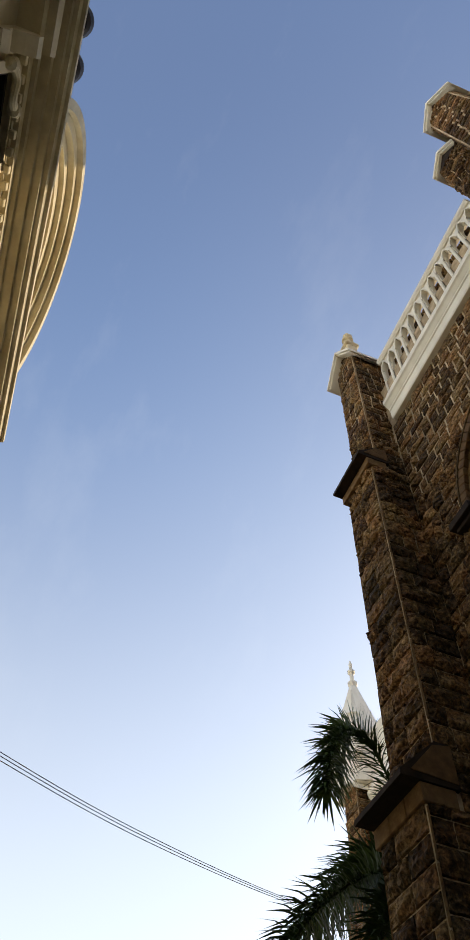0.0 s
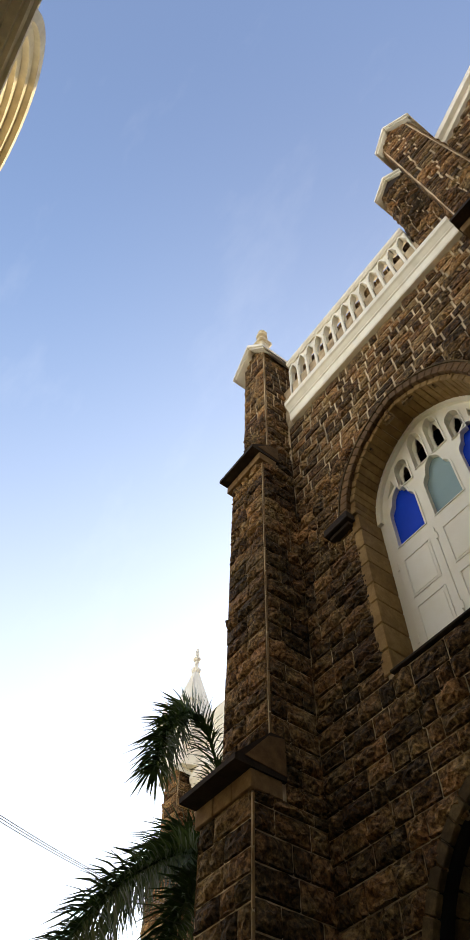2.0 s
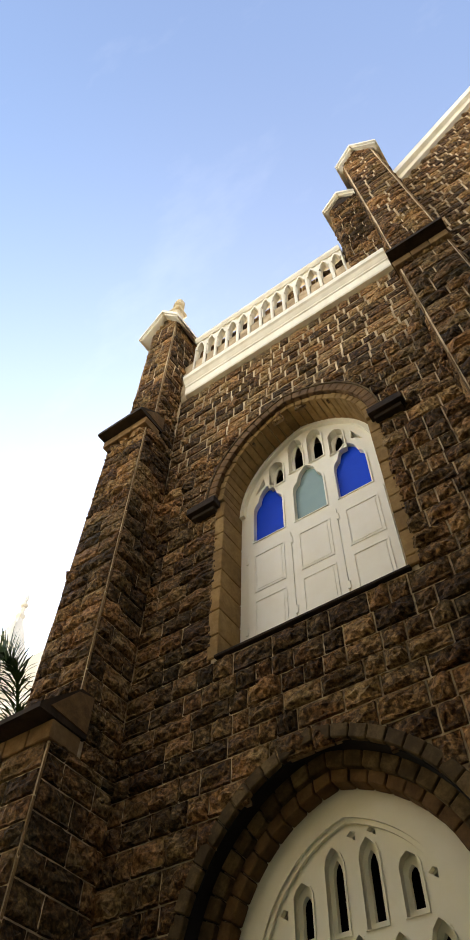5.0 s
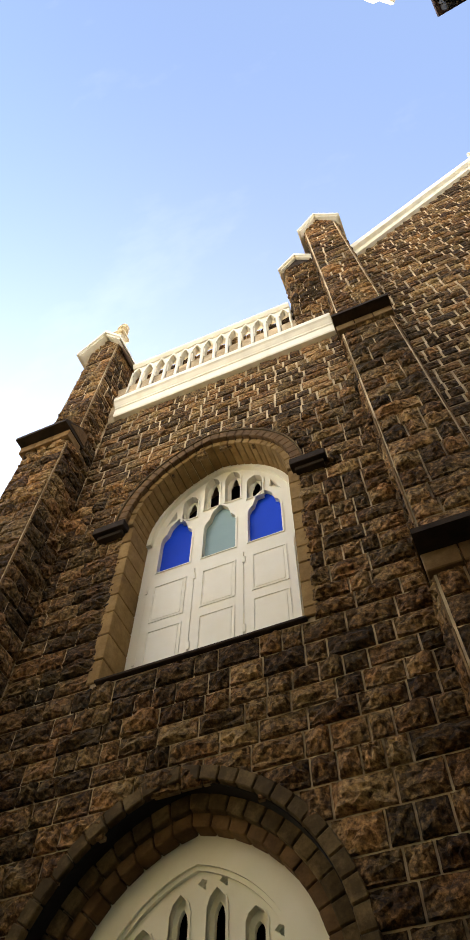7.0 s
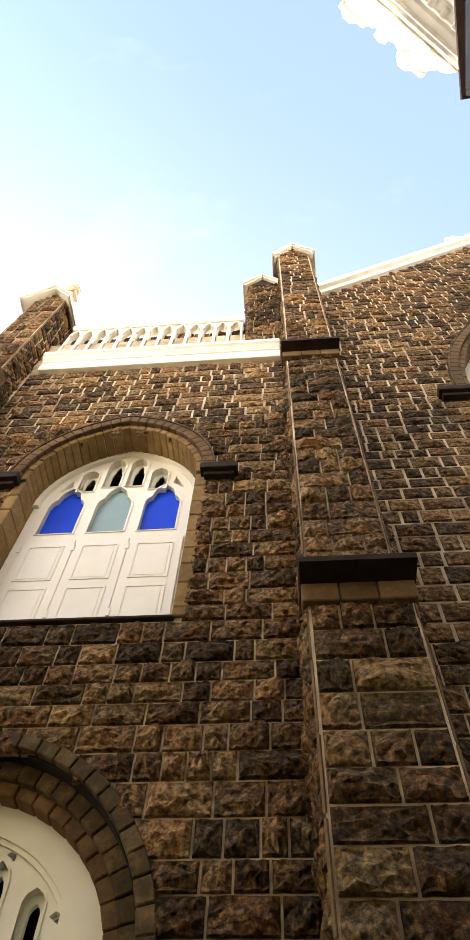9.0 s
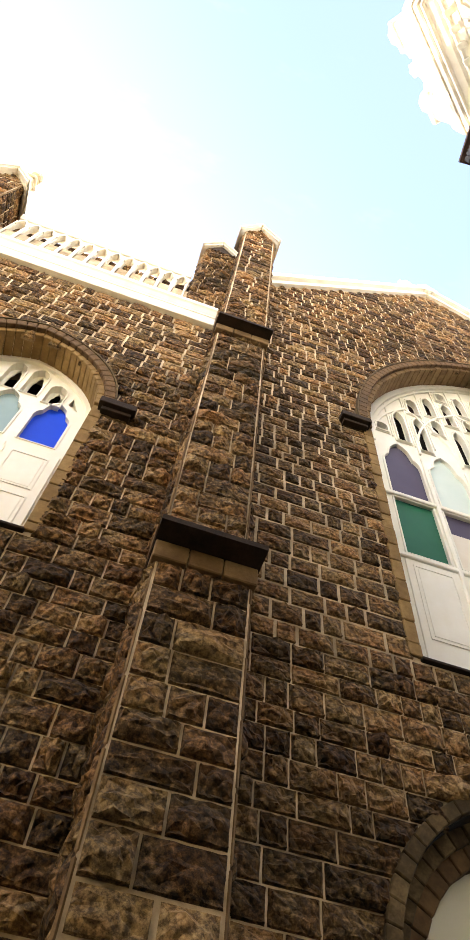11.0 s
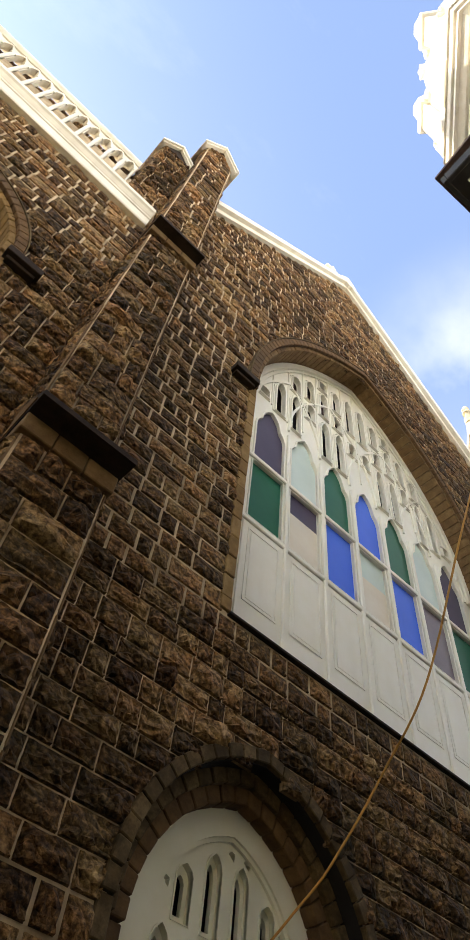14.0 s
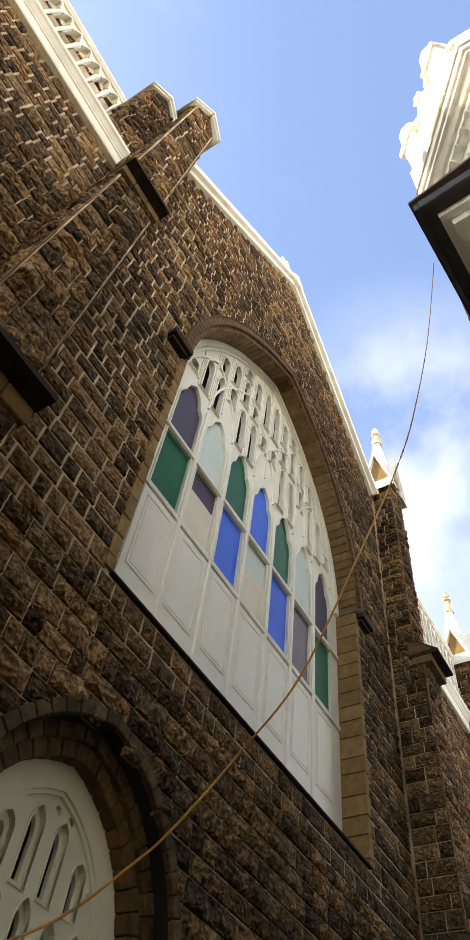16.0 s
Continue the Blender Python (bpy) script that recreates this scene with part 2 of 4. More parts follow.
def pane_material(name, c, c2=None, rough=0.4):
    return material(name, [c, c2 or c], rough, 1.5, 0.05, 8, 0.004, "", 0.12, tuple(v * 0.6 for v in c), 2.0, spec=0.12)


P_BLUE = pane_material("cobalt_glass", (0.001, 0.052, 0.60), (0.002, 0.062, 0.68))
P_BLUE2 = pane_material("ultramarine_glass", (0.05, 0.17, 0.88), (0.07, 0.20, 0.92))
P_GREY = pane_material("pale_teal_glass", (0.24, 0.36, 0.38), (0.30, 0.42, 0.43))
P_GREEN = pane_material("bottle_green_glass", (0.012, 0.12, 0.07), (0.02, 0.15, 0.085))
P_PURPLE = pane_material("dusky_violet_glass", (0.07, 0.06, 0.10), (0.09, 0.075, 0.12))
P_MINT = pane_material("pale_mint_glass", (0.60, 0.72, 0.66), (0.68, 0.78, 0.72))
P_SAND = pane_material("dusty_clear_glass", (0.76, 0.67, 0.52), (0.84, 0.79, 0.68))
P_MAUVE = pane_material("grey_mauve_glass", (0.20, 0.17, 0.19), (0.26, 0.22, 0.24))


# ---- mesh helpers ----
def finish(bm, name):
    bmesh.ops.recalc_face_normals(bm, faces=bm.faces[:])
    me = bpy.data.meshes.new(name)
    bm.to_mesh(me)
    bm.free()
    return me


def part(name, bm, mat, parent=None, label=""):
    me = bm if isinstance(bm, bpy.types.Mesh) else finish(bm, name)
    if not me.materials:
        me.materials.append(mat)
    ob = new(name, me)
    ob.parent = parent
    return tagged(ob, label)


def thing(name, label, category, group="", kind="", at=(0, 0, 0)):
    ob = new(name)
    ob.location = at
    return tagged(ob, label, category, group, kind)


def box(x0, x1, y0, y1, z0, z1, bm=None, bevel=0.0):
    bm = bm or bmesh.new()
    vs = [bm.verts.new((x, y, z)) for x in (x0, x1) for y in (y0, y1) for z in (z0, z1)]
    fs = [(0, 1, 3, 2), (4, 6, 7, 5), (0, 4, 5, 1), (2, 3, 7, 6), (0, 2, 6, 4), (1, 5, 7, 3)]
    faces = [bm.faces.new([vs[i] for i in f]) for f in fs]
    if bevel:
        es = {e for f in faces for e in f.edges}
        bmesh.ops.bevel(bm, geom=list(es), offset=bevel, segments=1, affect="EDGES")
    return bm


def slab(outer, holes, y0, y1, bm=None, axis="y"):
    """A board in the x-z plane between y0 and y1 with holes."""
    bm = bm or bmesh.new()
    sides = []
    for y in (y0, y1):
        edges, loops = [], []
        for loop in [outer] + holes:
            vs = [bm.verts.new((p[0], y, p[1]) if axis == "y" else (y, p[0], p[1])) for p in loop]
            edges += [bm.edges.new((vs[i], vs[(i + 1) % len(vs)])) for i in range(len(vs))]
            loops.append(vs)
        bmesh.ops.triangle_fill(bm, use_beauty=True, edges=edges)
        sides.append(loops)
    for a, b in zip(*sides):
        for i in range(len(a)):
            j = (i + 1) % len(a)
            bm.faces.new((a[i], a[j], b[j], b[i]))
    return bm


def prism(profile, x0, x1, bm=None):
    """A (y, z) profile drawn along x."""
    bm = bm or bmesh.new()
    a = [bm.verts.new((x0, y, z)) for y, z in profile]
    b = [bm.verts.new((x1, y, z)) for y, z in profile]
    n = len(profile)
    for i in range(n):
        j = (i + 1) % n
        bm.faces.new((a[i], a[j], b[j], b[i]))
    bm.faces.new(a), bm.faces.new(b[::-1])
    return bm


def lathe(profile, x, y, n=14, bm=None):
    bm = bm or bmesh.new()
    rings = []
    for r, z in profile:
        rings.append([bm.verts.new((x + r * math.cos(2 * math.pi * i / n), y + r * math.sin(2 * math.pi * i / n), z)) for i in range(n)])
    for a, b in zip(rings, rings[1:]):
        for i in range(n):
            bm.faces.new((a[i], a[(i + 1) % n], b[(i + 1) % n], b[i]))
    bm.faces.new(rings[0][::-1]), bm.faces.new(rings[-1])
    return bm


def tube(points, radius, bm=None, n=6):
    bm = bm or bmesh.new()
    pts, rings = [Vector(p) for p in points], []
    for i, p in enumerate(pts):
        d = (pts[min(i + 1, len(pts) - 1)] - pts[max(i - 1, 0)]).normalized()
        s = d.cross(Vector((0, 0, 1)) if abs(d.z) < 0.95 else Vector((1, 0, 0))).normalized()
        u = s.cross(d)
        rings.append([bm.verts.new(p + radius * (math.cos(2 * math.pi * k / n) * s + math.sin(2 * math.pi * k / n) * u)) for k in range(n)])
    for a, b in zip(rings, rings[1:]):
        for k in range(n):
            bm.faces.new((a[k], a[(k + 1) % n], b[(k + 1) % n], b[k]))
    bm.faces.new(rings[0][::-1]), bm.faces.new(rings[-1])
    return bm


class Arch:
    """A two-centred pointed arch over jambs."""

    def __init__(self, cx, hw, z0, zs, za):
        self.cx, self.hw, self.z0, self.zs, self.za = cx, hw, z0, zs, za
        rise = za - zs
        self.r = (rise * rise + hw * hw) / (2 * hw)
        self.c = self.r - hw

    def out(self, w):
        a = Arch(self.cx, self.hw + w, self.z0, self.zs, self.za)
        a.r, a.c = self.r + w, self.c
        a.za = self.zs + math.sqrt(a.r ** 2 - a.c ** 2)
        return a

    def half(self, z):
        if z <= self.zs:
            return self.hw
        if z >= self.za:
            return -1.0
        return math.sqrt(self.r ** 2 - (z - self.zs) ** 2) - self.c

    def side(self, k, n):
        """Point k of n on the left arc, spring to apex."""
        top = math.acos(self.c / self.r)
        a = top * k / n
        return self.cx + self.c - self.r * math.cos(a), self.zs + self.r * math.sin(a)

    def arc(self, n=14):
        left = [self.side(k, n) for k in range(n + 1)]
        return left + [(2 * self.cx - x, z) for x, z in left[-2::-1]]

    def outline(self, n=14, z0=None):
        z0 = self.z0 if z0 is None else z0
        return [(self.cx - self.hw, z0)] + self.arc(n) + [(self.cx + self.hw, z0)]

    def band(self, w, y0, y1, n=16, bm=None, w0=0.0):
        """A curved moulding from w0 to w outside the arch."""
        a, b = self.out(w0).arc(n), self.out(w).arc(n)
        bm = bm or bmesh.new()
        rows = [[bm.verts.new((x, y, z)) for x, z in line] for line, y in ((a, y0), (b, y0), (b, y1), (a, y1))]
        m = len(a)
        for r in range(4):
            for i in range(m - 1):
                bm.faces.new((rows[r][i], rows[r][i + 1], rows[(r + 1) % 4][i + 1], rows[(r + 1) % 4][i]))
        for i in (0, m - 1):
            bm.faces.new([rows[r][i] for r in range(4)])
        return bm


def wedge(quad, y0, y1):
    bm = bmesh.new()
    a = [bm.verts.new((x, y0, z)) for x, z in quad]
    b = [bm.verts.new((x, y1, z)) for x, z in quad]
    for i in range(4):
        bm.faces.new((a[i], a[(i + 1) % 4], b[(i + 1) % 4], b[i]))
    bm.faces.new(a), bm.faces.new(b[::-1])
    bmesh.ops.recalc_face_normals(bm, faces=bm.faces[:])
    bmesh.ops.bevel(bm, geom=bm.edges[:], offset=0.008, segments=1, affect="EDGES")
    return bm


def arch_stones(arch, w, y0, y1, n, mat, parent, rng, jamb=0.3, arch_mat=None):
    """Voussoirs round the arch and blocks down its jambs, each a piece of its own."""
    o = arch.out(w)
    for s in (1, -1):
        for k in range(n):
            g = 0.03
            ks, ke = k + g, k + 1 - g
            q = [arch.side(ks, n), arch.side(ke, n), o.side(ke, n), o.side(ks, n)]
            if s < 0:
                q = [(2 * arch.cx - x, z) for x, z in q]
            part("voussoir", wedge(q, y0 - rng.uniform(0, 0.012), y1), arch_mat or mat, parent)
        z = arch.zs
        while z > arch.z0 + 0.05:
            h = min(jamb * rng.uniform(0.85, 1.2), z - arch.z0)
            xa, xb = arch.cx + s * arch.hw, arch.cx + s * (arch.hw + w)
            part("jamb_block", wedge([(xa, z - h + 0.006), (xa, z - 0.006), (xb, z - 0.006), (xb, z - h + 0.006)], y0 + 0.03 - rng.uniform(0, 0.012), y1), mat, parent)
            z -= h


# ---- rock-faced stones ----
def stone_mesh(seed, fine=False):
    """A rock-faced block: a thin draft round a craggy boss broken into planes; (corners, faces, how many faces are edge)."""
    rng = random.Random(seed)
    if fine:
        xs, zs = [-0.5, -0.486, -0.42, -0.29, -0.15, 0.0, 0.15, 0.29, 0.42, 0.486, 0.5], [-0.5, -0.475, -0.36, -0.18, 0.0, 0.18, 0.36, 0.475, 0.5]
    else:
        xs, zs = [-0.5, -0.484, -0.34, -0.12, 0.12, 0.34, 0.484, 0.5], [-0.5, -0.47, -0.26, 0.0, 0.26, 0.47, 0.5]
    nx, nz = len(xs), len(zs)
    top = rng.uniform(0.060, 0.088)
    planes = []
    for k in range(6):
        an = 2 * math.pi * (k + rng.random()) / 6
        planes.append((math.cos(an), math.sin(an), rng.uniform(0.10, 0.24), rng.uniform(0.08, 0.30)))
    cx, cz = rng.uniform(-0.18, 0.18), rng.uniform(-0.22, 0.12)
    verts, edge_faces, boss = [], [], []
    for j in range(nz):
        for i in range(nx):
            rim = i in (0, nx - 1) or j in (0, nz - 1)
            arris = i in (1, nx - 2) or j in (1, nz - 2)
            x, z = xs[i], zs[j]
            if rim:
                d, jx, jz = rng.uniform(0.002, 0.006), 0.004, 0.006
            elif arris:
                d, jx, jz = rng.uniform(0.020, 0.046) if j == 1 else rng.uniform(0.008, 0.030), 0.010, 0.016
            else:
                d = top
                for ca, sa, slope, start in planes:
                    d = min(d, top - slope * max(0.0, ca * (x - cx) + sa * (z - cz) - start))
                d = max(d, 0.022) + rng.choice((-0.016, -0.006, 0.0, 0.005, 0.012))
                jx, jz = 0.045, 0.05
            verts.append((x + rng.uniform(-jx, jx), -max(d, 0.006), z + rng.uniform(-jz, jz)))
    for j in range(nz - 1):
        for i in range(nx - 1):
            a = j * nx + i
            boss += [(a, a + 1, a + nx + 1), (a, a + nx + 1, a + nx)] if rng.random() < 0.5 else [(a, a + 1, a + nx), (a + 1, a + nx + 1, a + nx)]
    rim = [i for i in range(nx)] + [nx * j + nx - 1 for j in range(1, nz)] + [nx * (nz - 1) + i for i in range(nx - 2, -1, -1)] + [nx * j for j in range(nz - 2, 0, -1)]
    base, m = len(verts), len(rim)
    verts += [(verts[i][0], 0.03, verts[i][2]) for i in rim]
    edge_faces += [(rim[k], base + k, base + (k + 1) % m, rim[(k + 1) % m]) for k in range(m)]
    return verts, edge_faces + boss, len(edge_faces)


SHAPES = [stone_mesh(100 + i) for i in range(14)]
SHAPE_MESHES = []
for sv, sf, sn in [stone_mesh(300 + i, True) for i in range(24)]:
    sm = bpy.data.meshes.new("rock_face")
    sm.from_pydata(sv, [], sf)
    sm.materials.append(M_STONE)
    sm.materials.append(M_MARGIN)
    sm.polygons.foreach_set("material_index", [1] * sn + [0] * (len(sf) - sn))
    SHAPE_MESHES.append(sm)


def courses(origin, theta, u0, u1, z0, z1, rng, h0=0.21, l0=0.36, blocked=None, gap=0.0155, limits=None, levels=()):
    """Stones of one coursed face: (place, turn, width, height)."""
    out, z, row = [], z0, 0
    c, s = math.cos(theta), math.sin(theta)
    while z < z1 - 0.06:
        h = h0 * rng.choice((0.88, 1.0, 1.0, 1.12))
        if z + h > z1 - 0.08:
            h = z1 - z
        for lv in levels:
            if z + 0.09 < lv < z + h * 1.45:
                h = lv - z
        a, b = limits(z, z + h) if limits else (u0, u1)
        spans = [(a, b)] if b > a else []
        for lo, hi in (blocked(z, z + h) if blocked else []):
            nxt = []
            for p, q in spans:
                if hi <= p or lo >= q:
                    nxt.append((p, q))
                else:
                    nxt += [(p, lo)] if lo > p else []
                    nxt += [(hi, q)] if hi < q else []
            spans = nxt
        for p, q in spans:
            u, k = p, row
            while u < q - 0.02:
                w = l0 * (rng.uniform(0.85, 1.3) if (k + rng.randint(0, 1)) % 2 else rng.uniform(0.48, 0.68))
                if u + w > q - 0.13:
                    w = q - u
                if w > gap + 0.02:
                    uc = u + w / 2
                    out.append(((origin[0] + c * uc, origin[1] + s * uc, z + h / 2), theta, w - gap, h - gap))
                u += w
                k += 1
        z += h
        row += 1
    return out


def lay(stones, parent, rng, near=(3.4, 99.0), limit=290):
    """The nearest stones as pieces, the rest as one mesh."""
    order = sorted([s for s in stones if near[0] <= s[0][2] <= near[1]], key=lambda s: s[0][2])
    chosen = order[:limit]
    picked = {id(s) for s in chosen}
    for (p, th, w, h) in chosen:
        ob = new("stone", rng.choice(SHAPE_MESHES))
        ob.parent = parent
        ob.location, ob.rotation_euler, ob.scale = p, (0, 0, th), (w, rng.uniform(0.60, 1.0), h)
    rest = [s for s in stones if id(s) not in picked]
    if rest:
        verts, faces, slots = [], [], []
        for (p, th, w, h) in rest:
            w, h = w - 0.014, h - 0.012
            sv, sf, sn = SHAPES[rng.randrange(len(SHAPES))]
            k, d, c, s = len(verts), rng.uniform(0.38, 0.70), math.cos(th), math.sin(th)
            verts += [(p[0] + c * x * w - s * y * d, p[1] + s * x * w + c * y * d, p[2] + zz * h) for x, y, zz in sv]
            faces += [tuple(i + k for i in f) for f in sf]
            slots += [1] * sn + [0] * (len(sf) - sn)
        me = bpy.data.meshes.new("stones")
        me.from_pydata(verts, [], faces)
        me.materials.append(M_STONES)
        me.materials.append(M_MARGINS)
        me.polygons.foreach_set("material_index", slots)
        tagged(part("stones", me, M_STONES, parent), kind="stuff")


# ---- openings of the church front ----
WIN_A = Arch(-1.19, 0.94, 6.155, 8.45, 9.66)
WIN_B = Arch(5.83, 2.645, 6.045, 10.2, 14.22)
DOOR_A = Arch(-1.24, 1.10, 0.0, 3.67, 4.97)
DOOR_B = Arch(3.72, 1.10, 0.0, 3.57, 4.87)
GABLE_X, GABLE_Z, GABLE_L, GABLE_R, EAVE_Z = 5.70, 19.35, 1.45, 9.95, 15.3


def blocks_of(arches):
    def f(a, b):
        res = []
        for o in arches:
            if b <= o.z0 + 0.01 or a >= o.za:
                continue
            w = o.half((max(a, o.z0) + b) / 2) + 0.075
            if w > 0:
                res.append((o.cx - w, o.cx + w))
        return res
    return f


def gable_limits(a, b):
    lo, hi = 1.49, 10.02
    if b > EAVE_Z:
        t = (b - EAVE_Z) / (GABLE_Z - EAVE_Z)
        lo, hi = max(lo, GABLE_L + t * (GABLE_X - GABLE_L)), min(hi, GABLE_R - t * (GABLE_R - GABLE_X))
    return lo, hi


# ---- ground ----
bm = box(-400, 400, -400, 400, -0.4, 0.0)
tagged(part("ground", bm, M_GROUND), "dark grey asphalt ground of the lane", "ground", kind="structure")


# ---- walls ----
def hole(a, z0=None):
    return a.out(0.04).outline(14, z0)


bm = slab([(-3.3, 0), (0.9, 0), (0.9, 13.3), (-3.3, 13.3)], [hole(WIN_A), hole(DOOR_A, 0.02)], 0.0, 0.75)
wall_a = tagged(part("wall_south_bay", bm, M_MORTAR), "dark rock-faced stone wall of the church bay", "wall", kind="structure")
bm = slab([(0.9, 0), (10.4, 0), (10.4, EAVE_Z), (GABLE_R, EAVE_Z), (GABLE_X, GABLE_Z), (GABLE_L, EAVE_Z), (0.9, EAVE_Z)], [hole(WIN_B), hole(DOOR_B, 0.02)], 0.0, 0.75)
wall_b = tagged(part("wall_south_gable", bm, M_MORTAR), "dark rock-faced stone gable wall of the church", "wall", kind="structure")
bm = slab([(10.4, 0), (15.2, 0), (15.2, 13.3), (10.4, 13.3)], [], 0.0, 0.75)
wall_c = tagged(part("wall_south_far_bay", bm, M_MORTAR), "rock-faced stone wall of the farther church bay", "wall", kind="structure")
bm = box(-13.5, -3.6, 4.6, 5.4, 0, 12.3)
wall_d = tagged(part("wall_south_wing", bm, M_MORTAR), "recessed rock-faced stone wall of the church wing", "wall", kind="structure")
bm = box(-3.9, -3.2, 0.05, 4.6, 0, 12.3)
wall_e = tagged(part("wall_west_return", bm, M_MORTAR), "rock-faced stone return wall of the church", "wall", kind="structure")
# church body behind the front, dark inside
bm = box(-3.2, 15.0, 6.0, 6.4, 0, 12.5)
tagged(part("wall_inner", bm, M_BLACK), "dark inner wall of the church", "wall", kind="structure")
bm = bmesh.new()
prism([(0.6, 13.2), (6.4, 13.2), (6.4, 13.0), (0.6, 13.0)], -3.2, 15.0, bm)
tagged(part("roof_flat", bm, M_ROOF), "flat roof of the church aisle", "roof", kind="structure")
bm = slab([(GABLE_L, EAVE_Z - 2.2), (GABLE_L, EAVE_Z), (GABLE_X, GABLE_Z - 0.1), (GABLE_R, EAVE_Z), (GABLE_R, EAVE_Z - 2.2)], [], 0.76, 14.0)
tagged(part("roof_nave", bm, M_ROOF), "pitched slate roof behind the gable", "roof", kind="structure")


# ---- joinery and tracery ----
def mirrored(half, cx, w, z0, h):
    right = [(cx + w * a, z0 + h * b) for a, b in half]
    return right + [(cx - w * a, z0 + h * b) for a, b in half[-2::-1]]


OGEE = [(1, 0), (1, 0.58), (0.95, 0.65), (0.82, 0.70), (0.66, 0.735), (0.60, 0.80), (0.50, 0.88), (0.30, 0.94), (0.0, 1.0)]
LANCET = [(1, 0), (1, 0.78), (0.72, 0.90), (0.32, 0.96), (0.0, 1.0)]


def frame_bars(x0, x1, z0, z1, y, t=0.016, d=0.009):
    bm = bmesh.new()
    box(x0, x1, y - d, y, z0, z0 + t, bm), box(x0, x1, y - d, y, z1 - t, z1, bm)
    box(x0, x0 + t, y - d, y, z0 + t, z1 - t, bm), box(x1 - t, x1, y - d, y, z0 + t, z1 - t, bm)
    return bm


def lining(bm, loop, y0, y1, w):
    """A raised lip round a hole."""
    n = len(loop)
    cx, cz = sum(p[0] for p in loop) / n, sum(p[1] for p in loop) / n
    outer = []
    for i, p in enumerate(loop):
        a, b = loop[i - 1], loop[(i + 1) % n]
        dx, dz = b[0] - a[0], b[1] - a[1]
        l = math.hypot(dx, dz) or 1
        nx, nz = dz / l, -dx / l
        if nx * (p[0] - cx) + nz * (p[1] - cz) < 0:
            nx, nz = -nx, -nz
        outer.append((p[0] + nx * w, p[1] + nz * w))
    return slab(outer, [loop], y0, y1, bm)


def small_window(name, arch, y, label):
    win = thing(name, label, "window", kind="structure")
    cx = arch.cx
    panes = [(cx - 0.565, P_BLUE, "cobalt blue pane"), (cx - 0.02, P_GREY, "pale teal pane"), (cx + 0.525, P_BLUE, "cobalt blue pane")]
    holes, lips, slits = [], bmesh.new(), []
    for i, (px, mat, lab) in enumerate(panes):
        h = 0.93
        loop = mirrored(OGEE, px, 0.197, 7.92, h)
        holes.append(loop)
        part("pane", slab([(px - 0.25, 7.8), (px + 0.25, 7.8), (px + 0.25, 7.9 + h), (px - 0.25, 7.9 + h)], [], y + 0.05, y + 0.058), mat, win, lab)
        lining(lips, loop, y - 0.012, y + 0.01, 0.022)
    for k, (dx, zb, zt) in enumerate(((-0.475, 8.76, 9.17), (-0.19, 8.84, 9.44), (0.085, 8.84, 9.44), (0.37, 8.76, 9.17))):
        slits.append(mirrored(OGEE, cx + dx + 0.05, 0.060, zb + 0.03, zt - zb))
        loop = mirrored(LANCET, cx + dx + 0.05, 0.098, zb, zt - zb + 0.07)
        holes.append(loop)
        lining(lips, loop, y - 0.022, y + 0.01, 0.018)
    for s in (1, -1):
        holes.append([(cx + s * 0.60, 8.90), (cx + s * 0.74, 8.78), (cx + s * 0.62, 9.06)])
    part("frame", slab(arch.out(0.02).outline(14, 6.0), holes, y, y + 0.07), M_WOOD, win)
    part("tracery_panel", slab(arch.outline(14, 8.44), slits, y + 0.071, y + 0.09), M_WOOD, win)
    part("tracery_moulding", lips, M_WOOD, win)
    part("edge_moulding", arch.band(0.02, y - 0.05, y + 0.01, w0=-0.06), M_WOOD, win)
    part("backing", box(cx - 1.0, cx + 1.0, y + 0.3, y + 0.33, 6.0, 9.7), M_BLACK, win)
    for i in range(3):
        x0, x1 = cx - 0.84 + i * 0.56, cx - 0.84 + (i + 1) * 0.56
        leaf = part("shutter", box(x0 + 0.003, x1 - 0.003, y - 0.022, y + 0.004, 6.05, 7.77, bevel=0.004), M_WOOD, win)
        for z0, z1 in ((6.32, 6.98), (7.10, 7.66)):
            part("panel_moulding", frame_bars(x0 + 0.09, x1 - 0.09, z0, z1, y - 0.022), M_WOOD, leaf)
            part("panel", box(x0 + 0.125, x1 - 0.125, y - 0.028, y - 0.021, z0 + 0.035, z1 - 0.035, bevel=0.003), M_WOOD, leaf)
        for z in (6.62, 7.62):
            part("hinge", box(x0 - 0.012, x0 + 0.022, y - 0.034, y - 0.02, z - 0.05, z + 0.05, bevel=0.004), M_WOOD, leaf)
    return win


